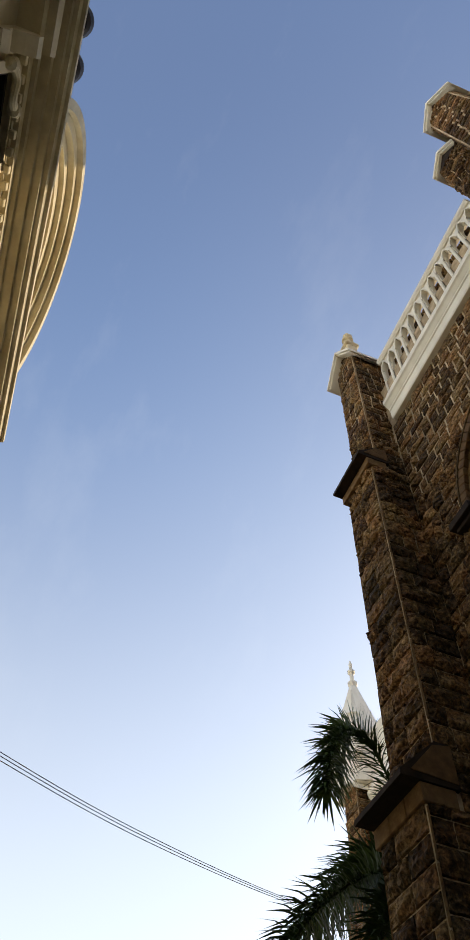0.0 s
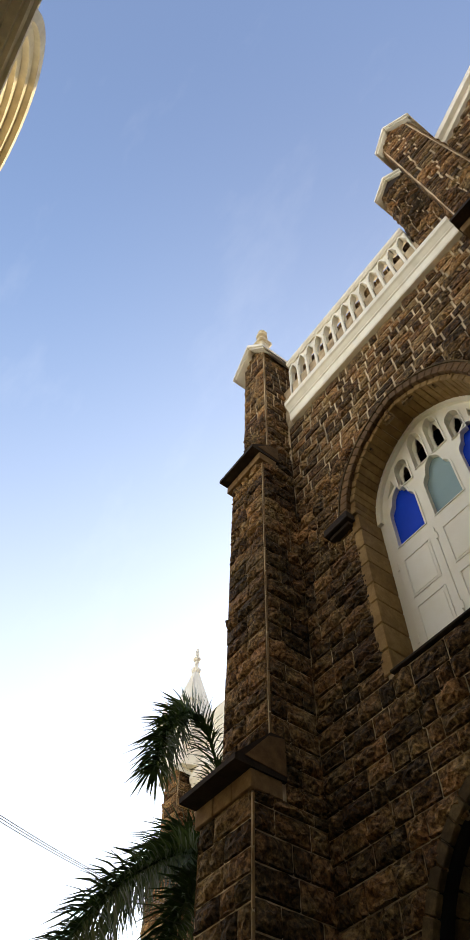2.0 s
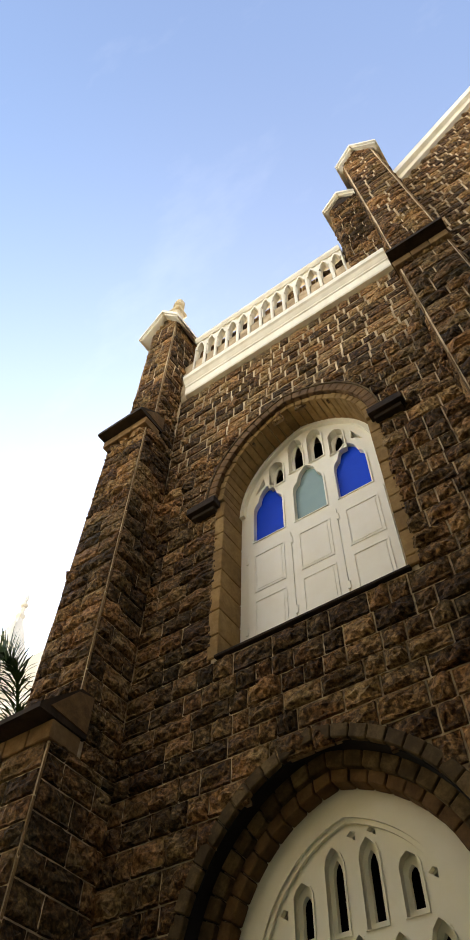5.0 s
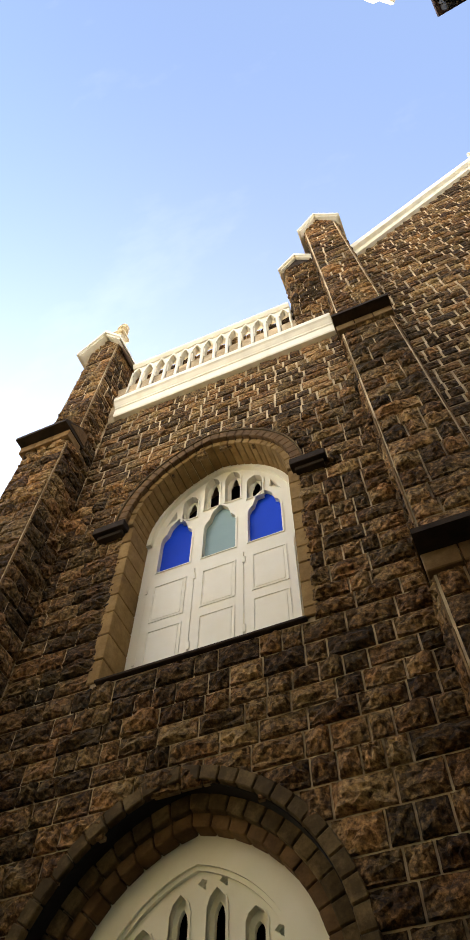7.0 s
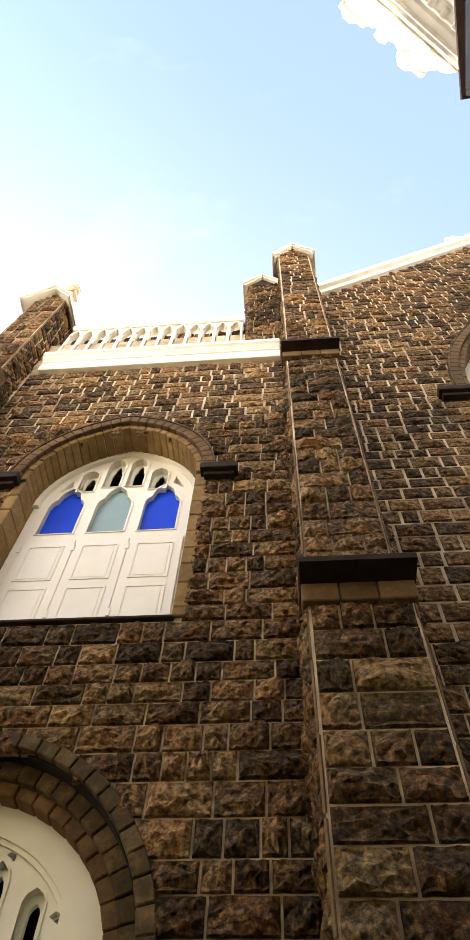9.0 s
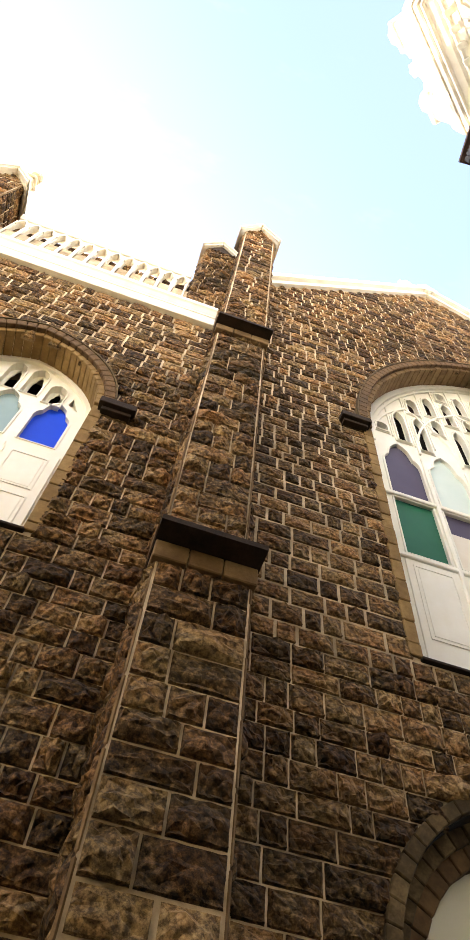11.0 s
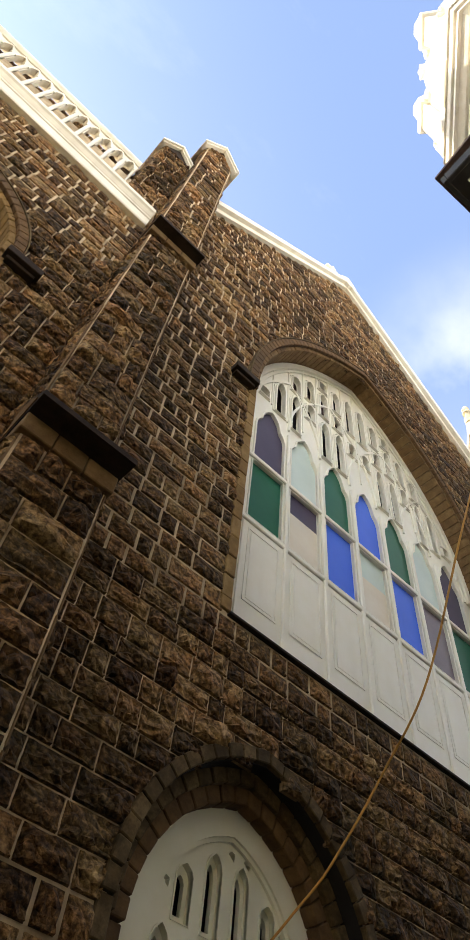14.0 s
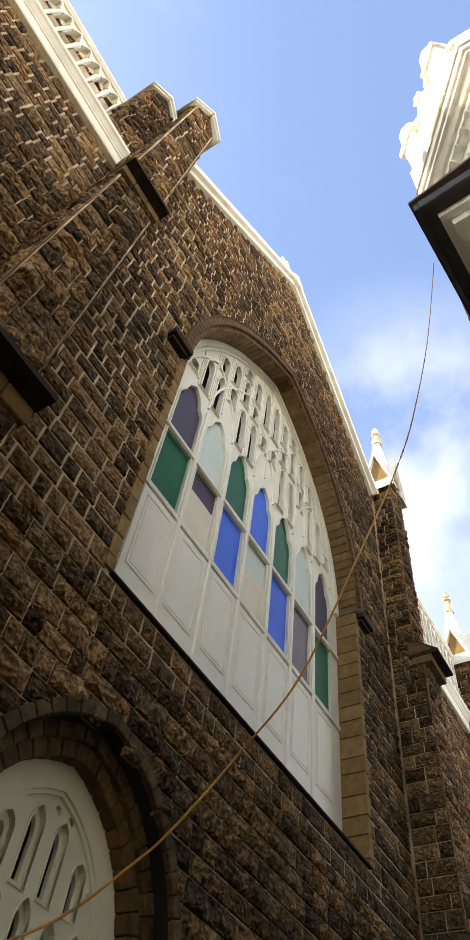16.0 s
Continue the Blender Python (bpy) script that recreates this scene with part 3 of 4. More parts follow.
def great_window(name, arch, y, label):
    win = thing(name, label, "window", kind="structure")
    p, x0, w = 0.6865, 3.525, 0.545
    ups = [(P_PURPLE, "dusky violet pane"), (P_MINT, "pale mint pane"), (P_GREEN, "bottle green pane"), (P_BLUE2, "ultramarine pane"),
           (P_GREEN, "bottle green pane"), (P_MINT, "pale mint pane"), (P_PURPLE, "dusky violet pane")]
    mids = [[P_GREEN], [P_SAND, P_PURPLE], [P_BLUE2], [P_SAND, P_MINT], [P_BLUE2], [P_MAUVE], [P_GREEN]]
    labs = {P_GREEN: "bottle green pane", P_SAND: "dusty clear pane", P_PURPLE: "dusky violet pane", P_BLUE2: "ultramarine pane", P_MINT: "pale mint pane", P_MAUVE: "grey mauve pane"}
    holes, lips, slits = [], bmesh.new(), []
    for i in range(7):
        a = x0 + i * p
        b, c = a + w, a + w / 2
        loop = [(a, 8.06), (b, 8.06), (b, 9.22), (a, 9.22)]
        holes.append(loop)
        lining(lips, loop, y - 0.02, y + 0.01, 0.022)
        zs = [8.0, 9.28] if len(mids[i]) == 1 else [8.0, 8.82 if i == 1 else 8.74, 9.28]
        for k, mat in enumerate(mids[i]):
            part("pane", box(a - 0.02, b + 0.02, y + 0.03, y + 0.038, zs[k], zs[k + 1]), mat, win, labs[mat])
        loop = mirrored(OGEE, c, w / 2, 9.34, 1.42)
        holes.append(loop)
        lining(lips, loop, y - 0.025, y + 0.01, 0.026)
        part("pane", box(a - 0.02, b + 0.02, y + 0.03, y + 0.038, 9.3, 10.79), ups[i][0], win, ups[i][1])
        # lower boarding
        leaf = part("boarding", box(a - 0.05, b + 0.05, y - 0.02, y + 0.004, 6.1, 7.93, bevel=0.004), M_WOOD, win)
        part("panel_moulding", frame_bars(a + 0.03, b - 0.03, 6.72, 7.84, y - 0.02, 0.022), M_WOOD, leaf)
        part("panel", box(a + 0.075, b - 0.075, y - 0.027, y - 0.019, 6.77, 7.79, bevel=0.003), M_WOOD, leaf)
        if i:
            part("mullion", box(a - 0.098, a - 0.043, y - 0.05, y + 0.0, 6.1, 10.5, bevel=0.012), M_WOOD, win)
    part("transom", box(arch.cx - 2.62, arch.cx + 2.62, y - 0.042, y, 7.95, 8.02, bevel=0.01), M_WOOD, win)
    part("transom", box(arch.cx - 2.62, arch.cx + 2.62, y - 0.042, y, 9.245, 9.315, bevel=0.01), M_WOOD, win)
    # slender lights of the tracery, mirrored about the middle: (step from the middle, foot, head)
    ribs = [Arch(arch.cx + s * dx, hw, 10.62, 10.66, za) for s in (1, -1) for dx, hw, za in ((0.685, 1.0, 12.62), (1.70, 0.70, 12.16))]
    tiers = ((0, 11.62, 12.00), (0, 12.36, 13.56), (1, 10.80, 11.90), (1, 12.06, 12.50), (1, 12.68, 13.40), (2, 10.78, 11.88), (2, 12.08, 12.90), (2, 13.04, 13.36), (3, 11.55, 12.04), (3, 12.20, 12.92),
             (4, 10.80, 11.90), (4, 12.05, 12.60), (5, 10.90, 11.90), (6, 11.05, 11.62))
    for step, zb, zt in tiers:
        for s in (1, -1):
            x = arch.cx + s * (step + 0.5) * p / 2
            while zt > zb + 0.22 and arch.half(zt) - 0.19 < abs(x - arch.cx) + 0.085:
                zt -= 0.03
            if zt <= zb + 0.22:
                continue
            loop = mirrored(LANCET, x, 0.092, zb, zt - zb)
            holes.append(loop)
            lining(lips, loop, y - 0.045, y + 0.01, 0.020)
            lining(lips, mirrored(LANCET, x, 0.128, zb - 0.01, zt - zb + 0.07), y - 0.022, y + 0.01, 0.014)
            slits.append(mirrored(LANCET, x, 0.088, zb + 0.01, zt - zb - 0.02))
    for k in range(-7, 8):
        x = arch.cx + k * p / 2
        zb, zt = 10.88 if k % 2 else 11.0, 10.9
        while arch.half(zt) - 0.13 > abs(x - arch.cx) and zt < 13.95:
            zt += 0.04
        if zt > 11.25:
            part("tracery_mullion", box(x - 0.012, x + 0.012, y - 0.026, y + 0.01, zb, zt, bevel=0.004), M_WOOD, win)
    part("frame", slab(arch.out(0.02).outline(18, 6.0), holes, y, y + 0.045), M_WOOD, win)
    part("tracery_panel", slab(arch.outline(18, 10.18), slits, y + 0.046, y + 0.056), M_WOOD, win)
    part("tracery_moulding", lips, M_WOOD, win)
    part("edge_moulding", arch.band(0.02, y - 0.06, y + 0.01, 24, w0=-0.11), M_WOOD, win)
    part("edge_bead", arch.band(-0.14, y - 0.03, y + 0.01, 24, w0=-0.18), M_WOOD, win)
    for r in ribs:
        part("tracery_rib", r.band(0.018, y - 0.034, y, 16, w0=-0.018), M_WOOD, win)
    part("backing", box(arch.cx - 2.8, arch.cx + 2.8, y + 0.35, y + 0.38, 6.0, 14.6), M_BLACK, win)
    return win


def hood(name, arch, w0, w1, wall_label, stop_w=0.3):
    h = thing(name, wall_label, "hood mould")
    part("drip_edge", arch.band(w1 + 0.014, -0.125, 0.0, 20, w0=w1 - 0.004), M_DOORSTONE, h)
    inner, n = arch.out(w0 - 0.045), int(arch.hw * 12) + 4
    o = arch.out(w1 - 0.006)
    for s in (1, -1):
        for k in range(n):
            q = [inner.side(k + 0.03, n), inner.side(k + 0.97, n), o.side(k + 0.97, n), o.side(k + 0.03, n)]
            part("hood_brick", wedge([(2 * arch.cx - x, z) if s < 0 else (x, z) for x, z in q], -0.115, 0.0), M_BROWN, h)
    for s in (1, -1):
        a, b = arch.cx + s * (arch.hw + w0 - 0.06), arch.cx + s * (arch.hw + w0 + stop_w)
        part("label_stop", box(min(a, b), max(a, b), -0.155, 0.02, arch.zs - 0.09, arch.zs + 0.02, bevel=0.006), M_DARK, h)
        part("label_stop_base", box(min(a, b) + 0.04, max(a, b) - 0.04, -0.10, 0.02, arch.zs - 0.15, arch.zs - 0.09, bevel=0.006), M_DARK, h)
    return h


def doorway(name, arch, label):
    d = thing(name, label, "doorway", kind="structure")
    rng = random.Random(int(arch.cx * 100))
    # outer ring, soffit painted black for its deep shade, inner ring of square blocks, deep smooth soffit
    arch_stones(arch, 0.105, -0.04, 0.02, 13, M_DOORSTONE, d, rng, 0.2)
    part("soffit", arch.band(0.06, 0.006, 0.16, 22, w0=-0.008), M_BLACK, d, "soffit painted black for its deep shade")
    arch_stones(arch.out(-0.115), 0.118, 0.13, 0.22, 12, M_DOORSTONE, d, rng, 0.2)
    deep = 0.20 if arch.cx < 0 else 0.235
    inner = arch.out(-deep)
    arch_stones(inner, deep - 0.10, 0.185, 0.42, 11, M_BROWN, d, rng, 0.3)
    y, cx, zs = 0.30, arch.cx, inner.za - 1.06
    rec = inner.out(-0.185)
    # the lights of the tracery: place across, foot and head above the springing
    lights = ((-0.125, 0.24, 0.66), (0.13, 0.24, 0.66), (-0.37, 0.25, 0.50), (0.39, 0.25, 0.50), (0.0, -0.32, 0.12), (-0.26, -0.34, 0.08), (0.26, -0.34, 0.08), (-0.50, -0.3, 0.10), (0.51, -0.3, 0.10))
    slits, niches, lips = [], [], bmesh.new()
    for dx, zb, zt in lights:
        slits.append(mirrored(LANCET, cx + dx, 0.036, zs + zb, zt - zb))
        loop = mirrored(LANCET, cx + dx, 0.068, zs + zb - 0.05, zt - zb + 0.11)
        niches.append(loop)
        lining(lips, loop, y + 0.035, y + 0.06, 0.012)
    for dx, z in ((0.02, 0.76), (0.17, 0.755), (0.53, 0.40), (-0.52, 0.40)):
        slits.append([(cx + dx - 0.018, zs + z), (cx + dx + 0.022, zs + z - 0.03), (cx + dx + 0.014, zs + z + 0.026)])
        niches.append([(cx + dx - 0.030, zs + z + 0.005), (cx + dx + 0.028, zs + z - 0.038), (cx + dx + 0.032, zs + z + 0.022), (cx + dx, zs + z + 0.034)])
    part("border", slab(inner.out(0.02).outline(16, 2.9), [rec.outline(16, 2.95)], y, y + 0.10), M_TYMP, d)
    part("tracery_face", slab(rec.out(0.01).outline(16, 2.94), niches, y + 0.045, y + 0.09), M_TYMP, d)
    part("tracery_moulding", lips, M_TYMP, d)
    part("tympanum", slab(rec.out(0.01).outline(16, 2.94), slits, y + 0.092, y + 0.13), M_TYMP, d)
    part("edge_moulding", rec.band(0.0, y + 0.02, y + 0.06, 16, w0=-0.03), M_TYMP, d)
    part("backing", box(cx - 1.1, cx + 1.1, y + 0.3, y + 0.33, 0.0, 5.0), M_BLACK, d)
    for k in (1, -1):
        a, b = cx, cx + k * 0.95
        part("leaf", box(min(a, b), max(a, b), y + 0.03, y + 0.09, 0.01, 2.9, bevel=0.01), M_TYMP, d)
    return d


small_window("window_1", WIN_A, 0.33, "white painted three-light traceried window with blue panes")
great_window("window_2", WIN_B, 0.33, "large white traceried window with green, blue and violet panes")
doorway("door_1", DOOR_A, "stone pointed doorway with cream traceried tympanum")
doorway("door_2", DOOR_B, "stone pointed doorway beneath the great window, cream tympanum")
for nm, ar, n in (("window_surround", WIN_A, 15), ("window_surround", WIN_B, 30)):
    su = thing(nm, "tan dressed stone surround of the church window", "window surround")
    # sill slab in near-black, standing in for the shadow line below the window
    part("sill", box(ar.cx - ar.hw - 0.02, ar.cx + ar.hw + 0.02, -0.050, 0.34, ar.z0 - 0.03, ar.z0, bevel=0.006), M_DARK, su)
    arch_stones(ar, 0.125, -0.05, 0.36, n, M_TAN, su, random.Random(n), 0.27, M_VOUSSOIR if n > 20 else M_TAN)
hood("hood_mould", WIN_A, 0.12, 0.20, "dark stone hood mould over the blue-paned window", 0.34)
hood("hood_mould", WIN_B, 0.12, 0.21, "dark stone hood mould over the great window", 0.36)


# ---- cornice and balustrade ----
CORNICE = [(0.0, 11.86), (-0.09, 11.87), (-0.105, 11.90), (-0.105, 12.10), (-0.125, 12.115), (-0.125, 12.15), (-0.14, 12.17), (-0.175, 12.23), (-0.205, 12.26), (-0.205, 12.36), (-0.17, 12.42), (-0.05, 12.84), (0.02, 12.88),
           (0.3, 12.88), (0.3, 11.86)]


def parapet(x0, x1, n, grp):
    c = thing("cornice", "white painted moulded cornice on the stone wall", "cornice", grp)
    part("moulding", prism(CORNICE, x0, x1 + 0.62 if grp == "west" else x1), M_WHITE, c)
    b = thing("balustrade", "white painted pierced balustrade above the cornice", "balustrade", grp)
    pitch = (x1 - x0) / n
    loops = [mirrored(LANCET, x0 + (i + 0.5) * pitch, pitch * 0.33, 12.90, 1.06) for i in range(n)]
    part("arcade", slab([(x0, 12.86), (x1, 12.86), (x1, 14.12), (x0, 14.12)], loops, 0.0, 0.09), M_WHITE, b)
    part("bottom_rail", prism([(-0.02, 12.85), (-0.02, 12.89), (0.0, 12.91), (0.12, 12.91), (0.12, 12.85)], x0, x1), M_WHITE, b)
    part("top_rail", prism([(-0.03, 14.05), (-0.07, 14.11), (-0.07, 14.20), (-0.03, 14.25), (0.17, 14.25), (0.17, 14.05)], x0, x1), M_WHITE, b)
    for i in range(n + 1):
        xx = x0 + i * pitch
        part("baluster", box(max(x0, xx - 0.028), min(x1, xx + 0.028), -0.035, 0.01, 12.91, 13.88, bevel=0.012), M_WHITE, b)
        if i < n:
            part("arch_moulding", Arch(xx + pitch / 2, pitch * 0.36, 13, 13.72, 13.99).band(0.025, -0.032, 0.005, 6, w0=-0.014), M_WHITE, b)
    return b


parapet(-3.0, 0.12, 13, "west")
parapet(11.3, 14.8, 13, "east")
pw = tagged(part("wall_parapet", box(-3.1, 0.2, 0.16, 0.5, 12.86, 13.95), M_MORTAR), "stone parapet wall behind the balustrade", "wall", kind="structure")
rng = random.Random(5)
lay(courses((0, 0.16), 0, -3.1, 0.2, 12.9, 13.95, rng, 0.2, 0.3), pw, rng)
pw = tagged(part("wall_parapet", box(11.2, 14.9, 0.16, 0.5, 12.86, 13.95), M_MORTAR), "stone parapet wall behind the farther balustrade", "wall", kind="structure")


# ---- buttresses ----
def gable_cap(parent, x0, x1, y0, y1, ze, rise, finial=0.0, spire=0.0, o=0.085, lift=0.0):
    """White gabled coping over a shaft, ridge running from front to back."""
    cx, t = (x0 + x1) / 2, 0.085
    hw = (x1 - x0) / 2
    sl = rise / hw
    for k, (ov, th, lift) in enumerate(((o, t, 0.0), (o - 0.045, 0.06, -0.055))):
        prof = [(cx - hw - ov, ze - ov * sl + lift), (cx, ze + rise + lift), (cx + hw + ov, ze - ov * sl + lift), (cx + hw + ov, ze - ov * sl + lift + th),
                (cx, ze + rise + lift + th * 1.3), (cx - hw - ov, ze - ov * sl + lift + th)]
        part("coping" if not k else "coping_moulding", slab(prof, [], y0 - ov, y1 + ov), M_WHITE, parent)
    z, ym = ze + rise + t, y0 + 0.30 + lift
    if spire:
        # four-sided spirelet with cross gables under it
        ym, half = (y0 + y1) / 2, min(hw, (y1 - y0) / 2)
        bm = bmesh.new()
        foot = [bm.verts.new((cx + a * half, ym + b * half, ze - 0.05)) for a, b in ((-1, -1), (1, -1), (1, 1), (-1, 1))]
        tip = [bm.verts.new((cx + a * 0.07, ym + b * 0.07, z + spire)) for a, b in ((-1, -1), (1, -1), (1, 1), (-1, 1))]
        for i in range(4):
            bm.faces.new((foot[i], foot[(i + 1) % 4], tip[(i + 1) % 4], tip[i]))
        bm.faces.new(foot[::-1]), bm.faces.new(tip)
        part("spirelet", bm, M_WHITE, parent)
        s2 = rise / half
        prof = [(ym - half - o, ze - o * s2), (ym, ze + rise), (ym + half + o, ze - o * s2), (ym + half + o, ze - o * s2 + t * 1.6), (ym, ze + rise + t * 2), (ym - half - o, ze - o * s2 + t * 1.6)]
        part("tympanum", slab([(ym - half, ze - 0.02), (ym + half, ze - 0.02), (ym, ze + rise)], [], x0 + 0.01, x1 - 0.01, axis="x"), M_TAN, parent)
        for xa, xb in ((x0 - o, x0 + 0.10), (x1 - 0.10, x1 + o)):
            part("cross_gable", slab(prof, [], xa, xb, axis="x"), M_WHITE, parent)
        z += spire
    elif finial:
        # stepped base under the finial
        part("finial_base", box(cx - 0.12, cx + 0.12, ym - 0.12, ym + 0.12, z - 0.2, z + 0.55, bevel=0.03), M_CREAM, parent)
        part("finial_cap", box(cx - 0.16, cx + 0.16, ym - 0.16, ym + 0.16, z + 0.55, z + 0.66, bevel=0.03), M_CREAM, parent)
        z += 0.66
    if finial:
        f = finial
        part("finial", lathe([(0.13 * f, z - 0.15), (0.13 * f, z + 0.08 * f), (0.085 * f, z + 0.14 * f), (0.07 * f, z + 0.30 * f), (0.12 * f, z + 0.34 * f), (0.12 * f, z + 0.39 * f),
                              (0.055 * f, z + 0.44 * f), (0.05 * f, z + 0.50 * f), (0.09 * f, z + 0.56 * f), (0.075 * f, z + 0.64 * f), (0.015, z + 0.70 * f)], cx, ym, 12), M_CREAM, parent)
        part("finial_arm", box(cx - 0.11 * f, cx + 0.11 * f, ym - 0.08 * f, ym + 0.08 * f, z + 0.42 * f, z + 0.55 * f, bevel=0.03 * f), M_CREAM, parent)


def ledge(parent, x0, x1, yb, lip, z, h, slope, under=0.2, name="ledge"):
    """A projecting weathered slab with a plain course below it."""
    o = 0.012
    part(name, prism([(yb + 0.16, z), (lip, z), (lip, z + h), (yb, z + h + slope), (yb + 0.16, z + h + slope)], x0 - o, x1 + o), M_DARK, parent)
    for xa in (x0 - o - 0.008, x1 + o - 0.012):
        part("ledge_block", prism([(yb + 0.15, z + h * 0.9), (lip + 0.10, z + h + 0.02), (yb - 0.03, z + h + slope - 0.05), (yb + 0.15, z + h + slope - 0.01)], xa, xa + 0.02), M_BROWN, parent)
    n = 3
    w = (x1 - x0 + 0.012) / n
    for k in range(n):
        part("string_course", box(x0 - 0.006 + k * w, x0 - 0.006 + (k + 1) * w - 0.006, lip + (0.17 if lip < -0.9 else 0.14), yb + 0.12, z - under, z - 0.002, bevel=0.008), M_VOUSSOIR, parent)


def buttress(label, x0, x1, seed, y_low, y_mid, y_top, z_led, z_band, z_top, rise, y_back, finial, lip_low, lip_band, tops, near, spire=0.0, o=0.105):
    b = thing("buttress", label, "buttress", "stone buttresses")
    rng = random.Random(seed)
    cx = (x0 + x1) / 2
    part("core", box(x0 + 0.03, x1 - 0.03, y_low + 0.03, 0.0, 0.0, z_led), M_MORTAR, b)
    part("core", box(x0 + 0.04, x1 - 0.04, y_mid + 0.03, 0.0, z_led, z_band), M_MORTAR, b)
    xa, xb = tops
    tc = (xa + xb) / 2
    part("core", slab([(xa + 0.03, z_band), (xb - 0.03, z_band), (xb - 0.03, z_top), (tc, z_top + rise - 0.03), (xa + 0.03, z_top)], [], y_top + 0.03, y_back - 0.03), M_MORTAR, b)
    st = []
    for (p, q, yf, z0, z1, yb, h0, l0) in ((x0, x1, y_low, 0.0, z_led - 0.16, 0.0, 0.215, 0.35), (x0 + 0.01, x1 - 0.01, y_mid, z_led + 0.2, z_band - 0.1, 0.0, 0.225, 0.34),
                                           (xa, xb, y_top, z_band + 0.25, z_top, y_back, 0.21, 0.30)):
        st += courses((0, yf + 0.03), 0, p + 0.04, q - 0.04, z0, z1, rng, h0, l0)
        st += courses((p + 0.03, 0), -math.pi / 2, -yb, -yf - 0.04, z0, z1, rng, h0, l0)
        st += courses((q - 0.03, 0), math.pi / 2, yf + 0.04, yb, z0, z1, rng, h0, l0)
        for xs in (p + 0.016, q - 0.040):
            z = z0
            while z < z1 - 0.02:
                h = min(rng.uniform(0.8, 1.2) * h0 * 2, z1 - z)
                part("corner_margin", box(xs, xs + 0.024, yf + 0.020 + rng.uniform(0, 0.01), yf + 0.048, z + 0.004, z + h - 0.004, bevel=0.012), M_VOUSSOIR, b)
                z += h
    # side stones behind the two ledges
    for z0, z1, yb in ((z_led - 0.16, z_led + 0.2, y_mid + 0.17), (z_band - 0.1, z_band + 0.25, y_top + 0.17)):
        st += courses((x0 + 0.035, 0), -math.pi / 2, 0.0, -yb, z0, z1, rng, 0.18, 0.34)
        st += courses((x1 - 0.035, 0), math.pi / 2, yb, 0.0, z0, z1, rng, 0.18, 0.34)
    hw = (xb - xa) / 2
    st += courses((0, y_top + 0.03), 0, xa, xb, z_top, z_top + rise, rng, 0.14, 0.25, limits=lambda a, c: (xa + hw * (c - z_top) / rise, xb - hw * (c - z_top) / rise))
    lay(st, b, rng, near)
    ledge(b, x0, x1, y_mid, lip_low, z_led, 0.05, 0.36, 0.17)
    ledge(b, x0, x1, y_top, lip_band + 0.06, z_band, 0.06, 0.30, 0.16, "upper_ledge")
    gable_cap(b, xa, xb, y_top, y_back, z_top, rise, finial, spire, o, 0.0 if spire else 0.04)
    return b


buttress("tall stone buttress with white gabled cap and finial", -3.93, -3.14, 11, -0.80, -0.60, -0.46, 5.45, 10.55, 14.66, 0.55, 0.75, 1.05, -0.98, -0.85, (-3.84, -3.19), (3.6, 99), o=0.15)
buttress("tall stone buttress with white gabled cap beside the gable", 0.765, 1.475, 12, -0.81, -0.62, -0.50, 5.50, 10.42, 17.02, 0.75, 0.3, 0.0, -1.0, -0.86, (0.80, 1.50), (3.4, 99))
buttress("stone buttress with white gabled cap and finial, sunlit at its top", 10.12, 10.85, 13, -0.81, -0.62, -0.50, 5.50, 10.35, 15.95, 1.15, 0.16, 1.05, -0.96, -0.95, (10.15, 10.80), (5.0, 99), spire=1.1, o=0.10)
buttress("farther stone buttress with white gabled cap and finial", 14.8, 15.6, 14, -0.80, -0.60, -0.46, 5.45, 10.45, 14.1, 0.9, 0.22, 0.95, -0.98, -0.85, (14.85, 15.5), (9.0, 99), spire=1.0, o=0.10)
buttress("far stone buttress of the church wing with white spired cap", -13.6, -12.7, 15, -0.80, -0.60, -0.46, 5.45, 10.45, 12.6, 0.6, 0.75, 0.0, -0.98, -0.85, (-13.5, -12.8), (9.0, 99)).location = (0, 4.6, 0)

pier = thing("pier", "stone parapet pier with white gabled cap", "pier")
rng = random.Random(21)
part("core", box(0.20, 0.82, -0.02, 0.6, 12.86, 16.43), M_MORTAR, pier)
st = courses((0, -0.02), 0, 0.17, 0.81, 12.88, 16.43, rng, 0.21, 0.28) + courses((0.20, 0), -math.pi / 2, -0.6, 0.05, 12.88, 16.43, rng, 0.21, 0.3)
lay(st, pier, rng, (13, 99))
part("gable_stone", slab([(0.18, 16.41), (0.75, 16.41), (0.465, 16.88)], [], -0.05, 0.6), M_DARK, pier)
gable_cap(pier, 0.17, 0.76, -0.05, 0.6, 16.43, 0.5, o=0.105)

# ---- gable coping ----
cop = thing("gable_coping", "white painted moulded coping along the church gable", "coping")
for (xa, za, xb, zb) in ((GABLE_L, EAVE_Z, GABLE_X, GABLE_Z), (GABLE_X, GABLE_Z, GABLE_R, EAVE_Z)):
    dx, dz = xb - xa, zb - za
    l = math.hypot(dx, dz)
    nx, nz = -dz / l, dx / l
    for k, (a, b, y0) in enumerate(((-0.06, 0.09, -0.08), (0.09, 0.27, -0.17))):
        part("moulding" if not k else "coping_stone", slab([(xa + nx * a, za + nz * a), (xb + nx * a * 1.0, zb + nz * a), (xb + nx * b, zb + nz * b), (xa + nx * b, za + nz * b)], [], y0, 0.8), M_WHITE, cop)
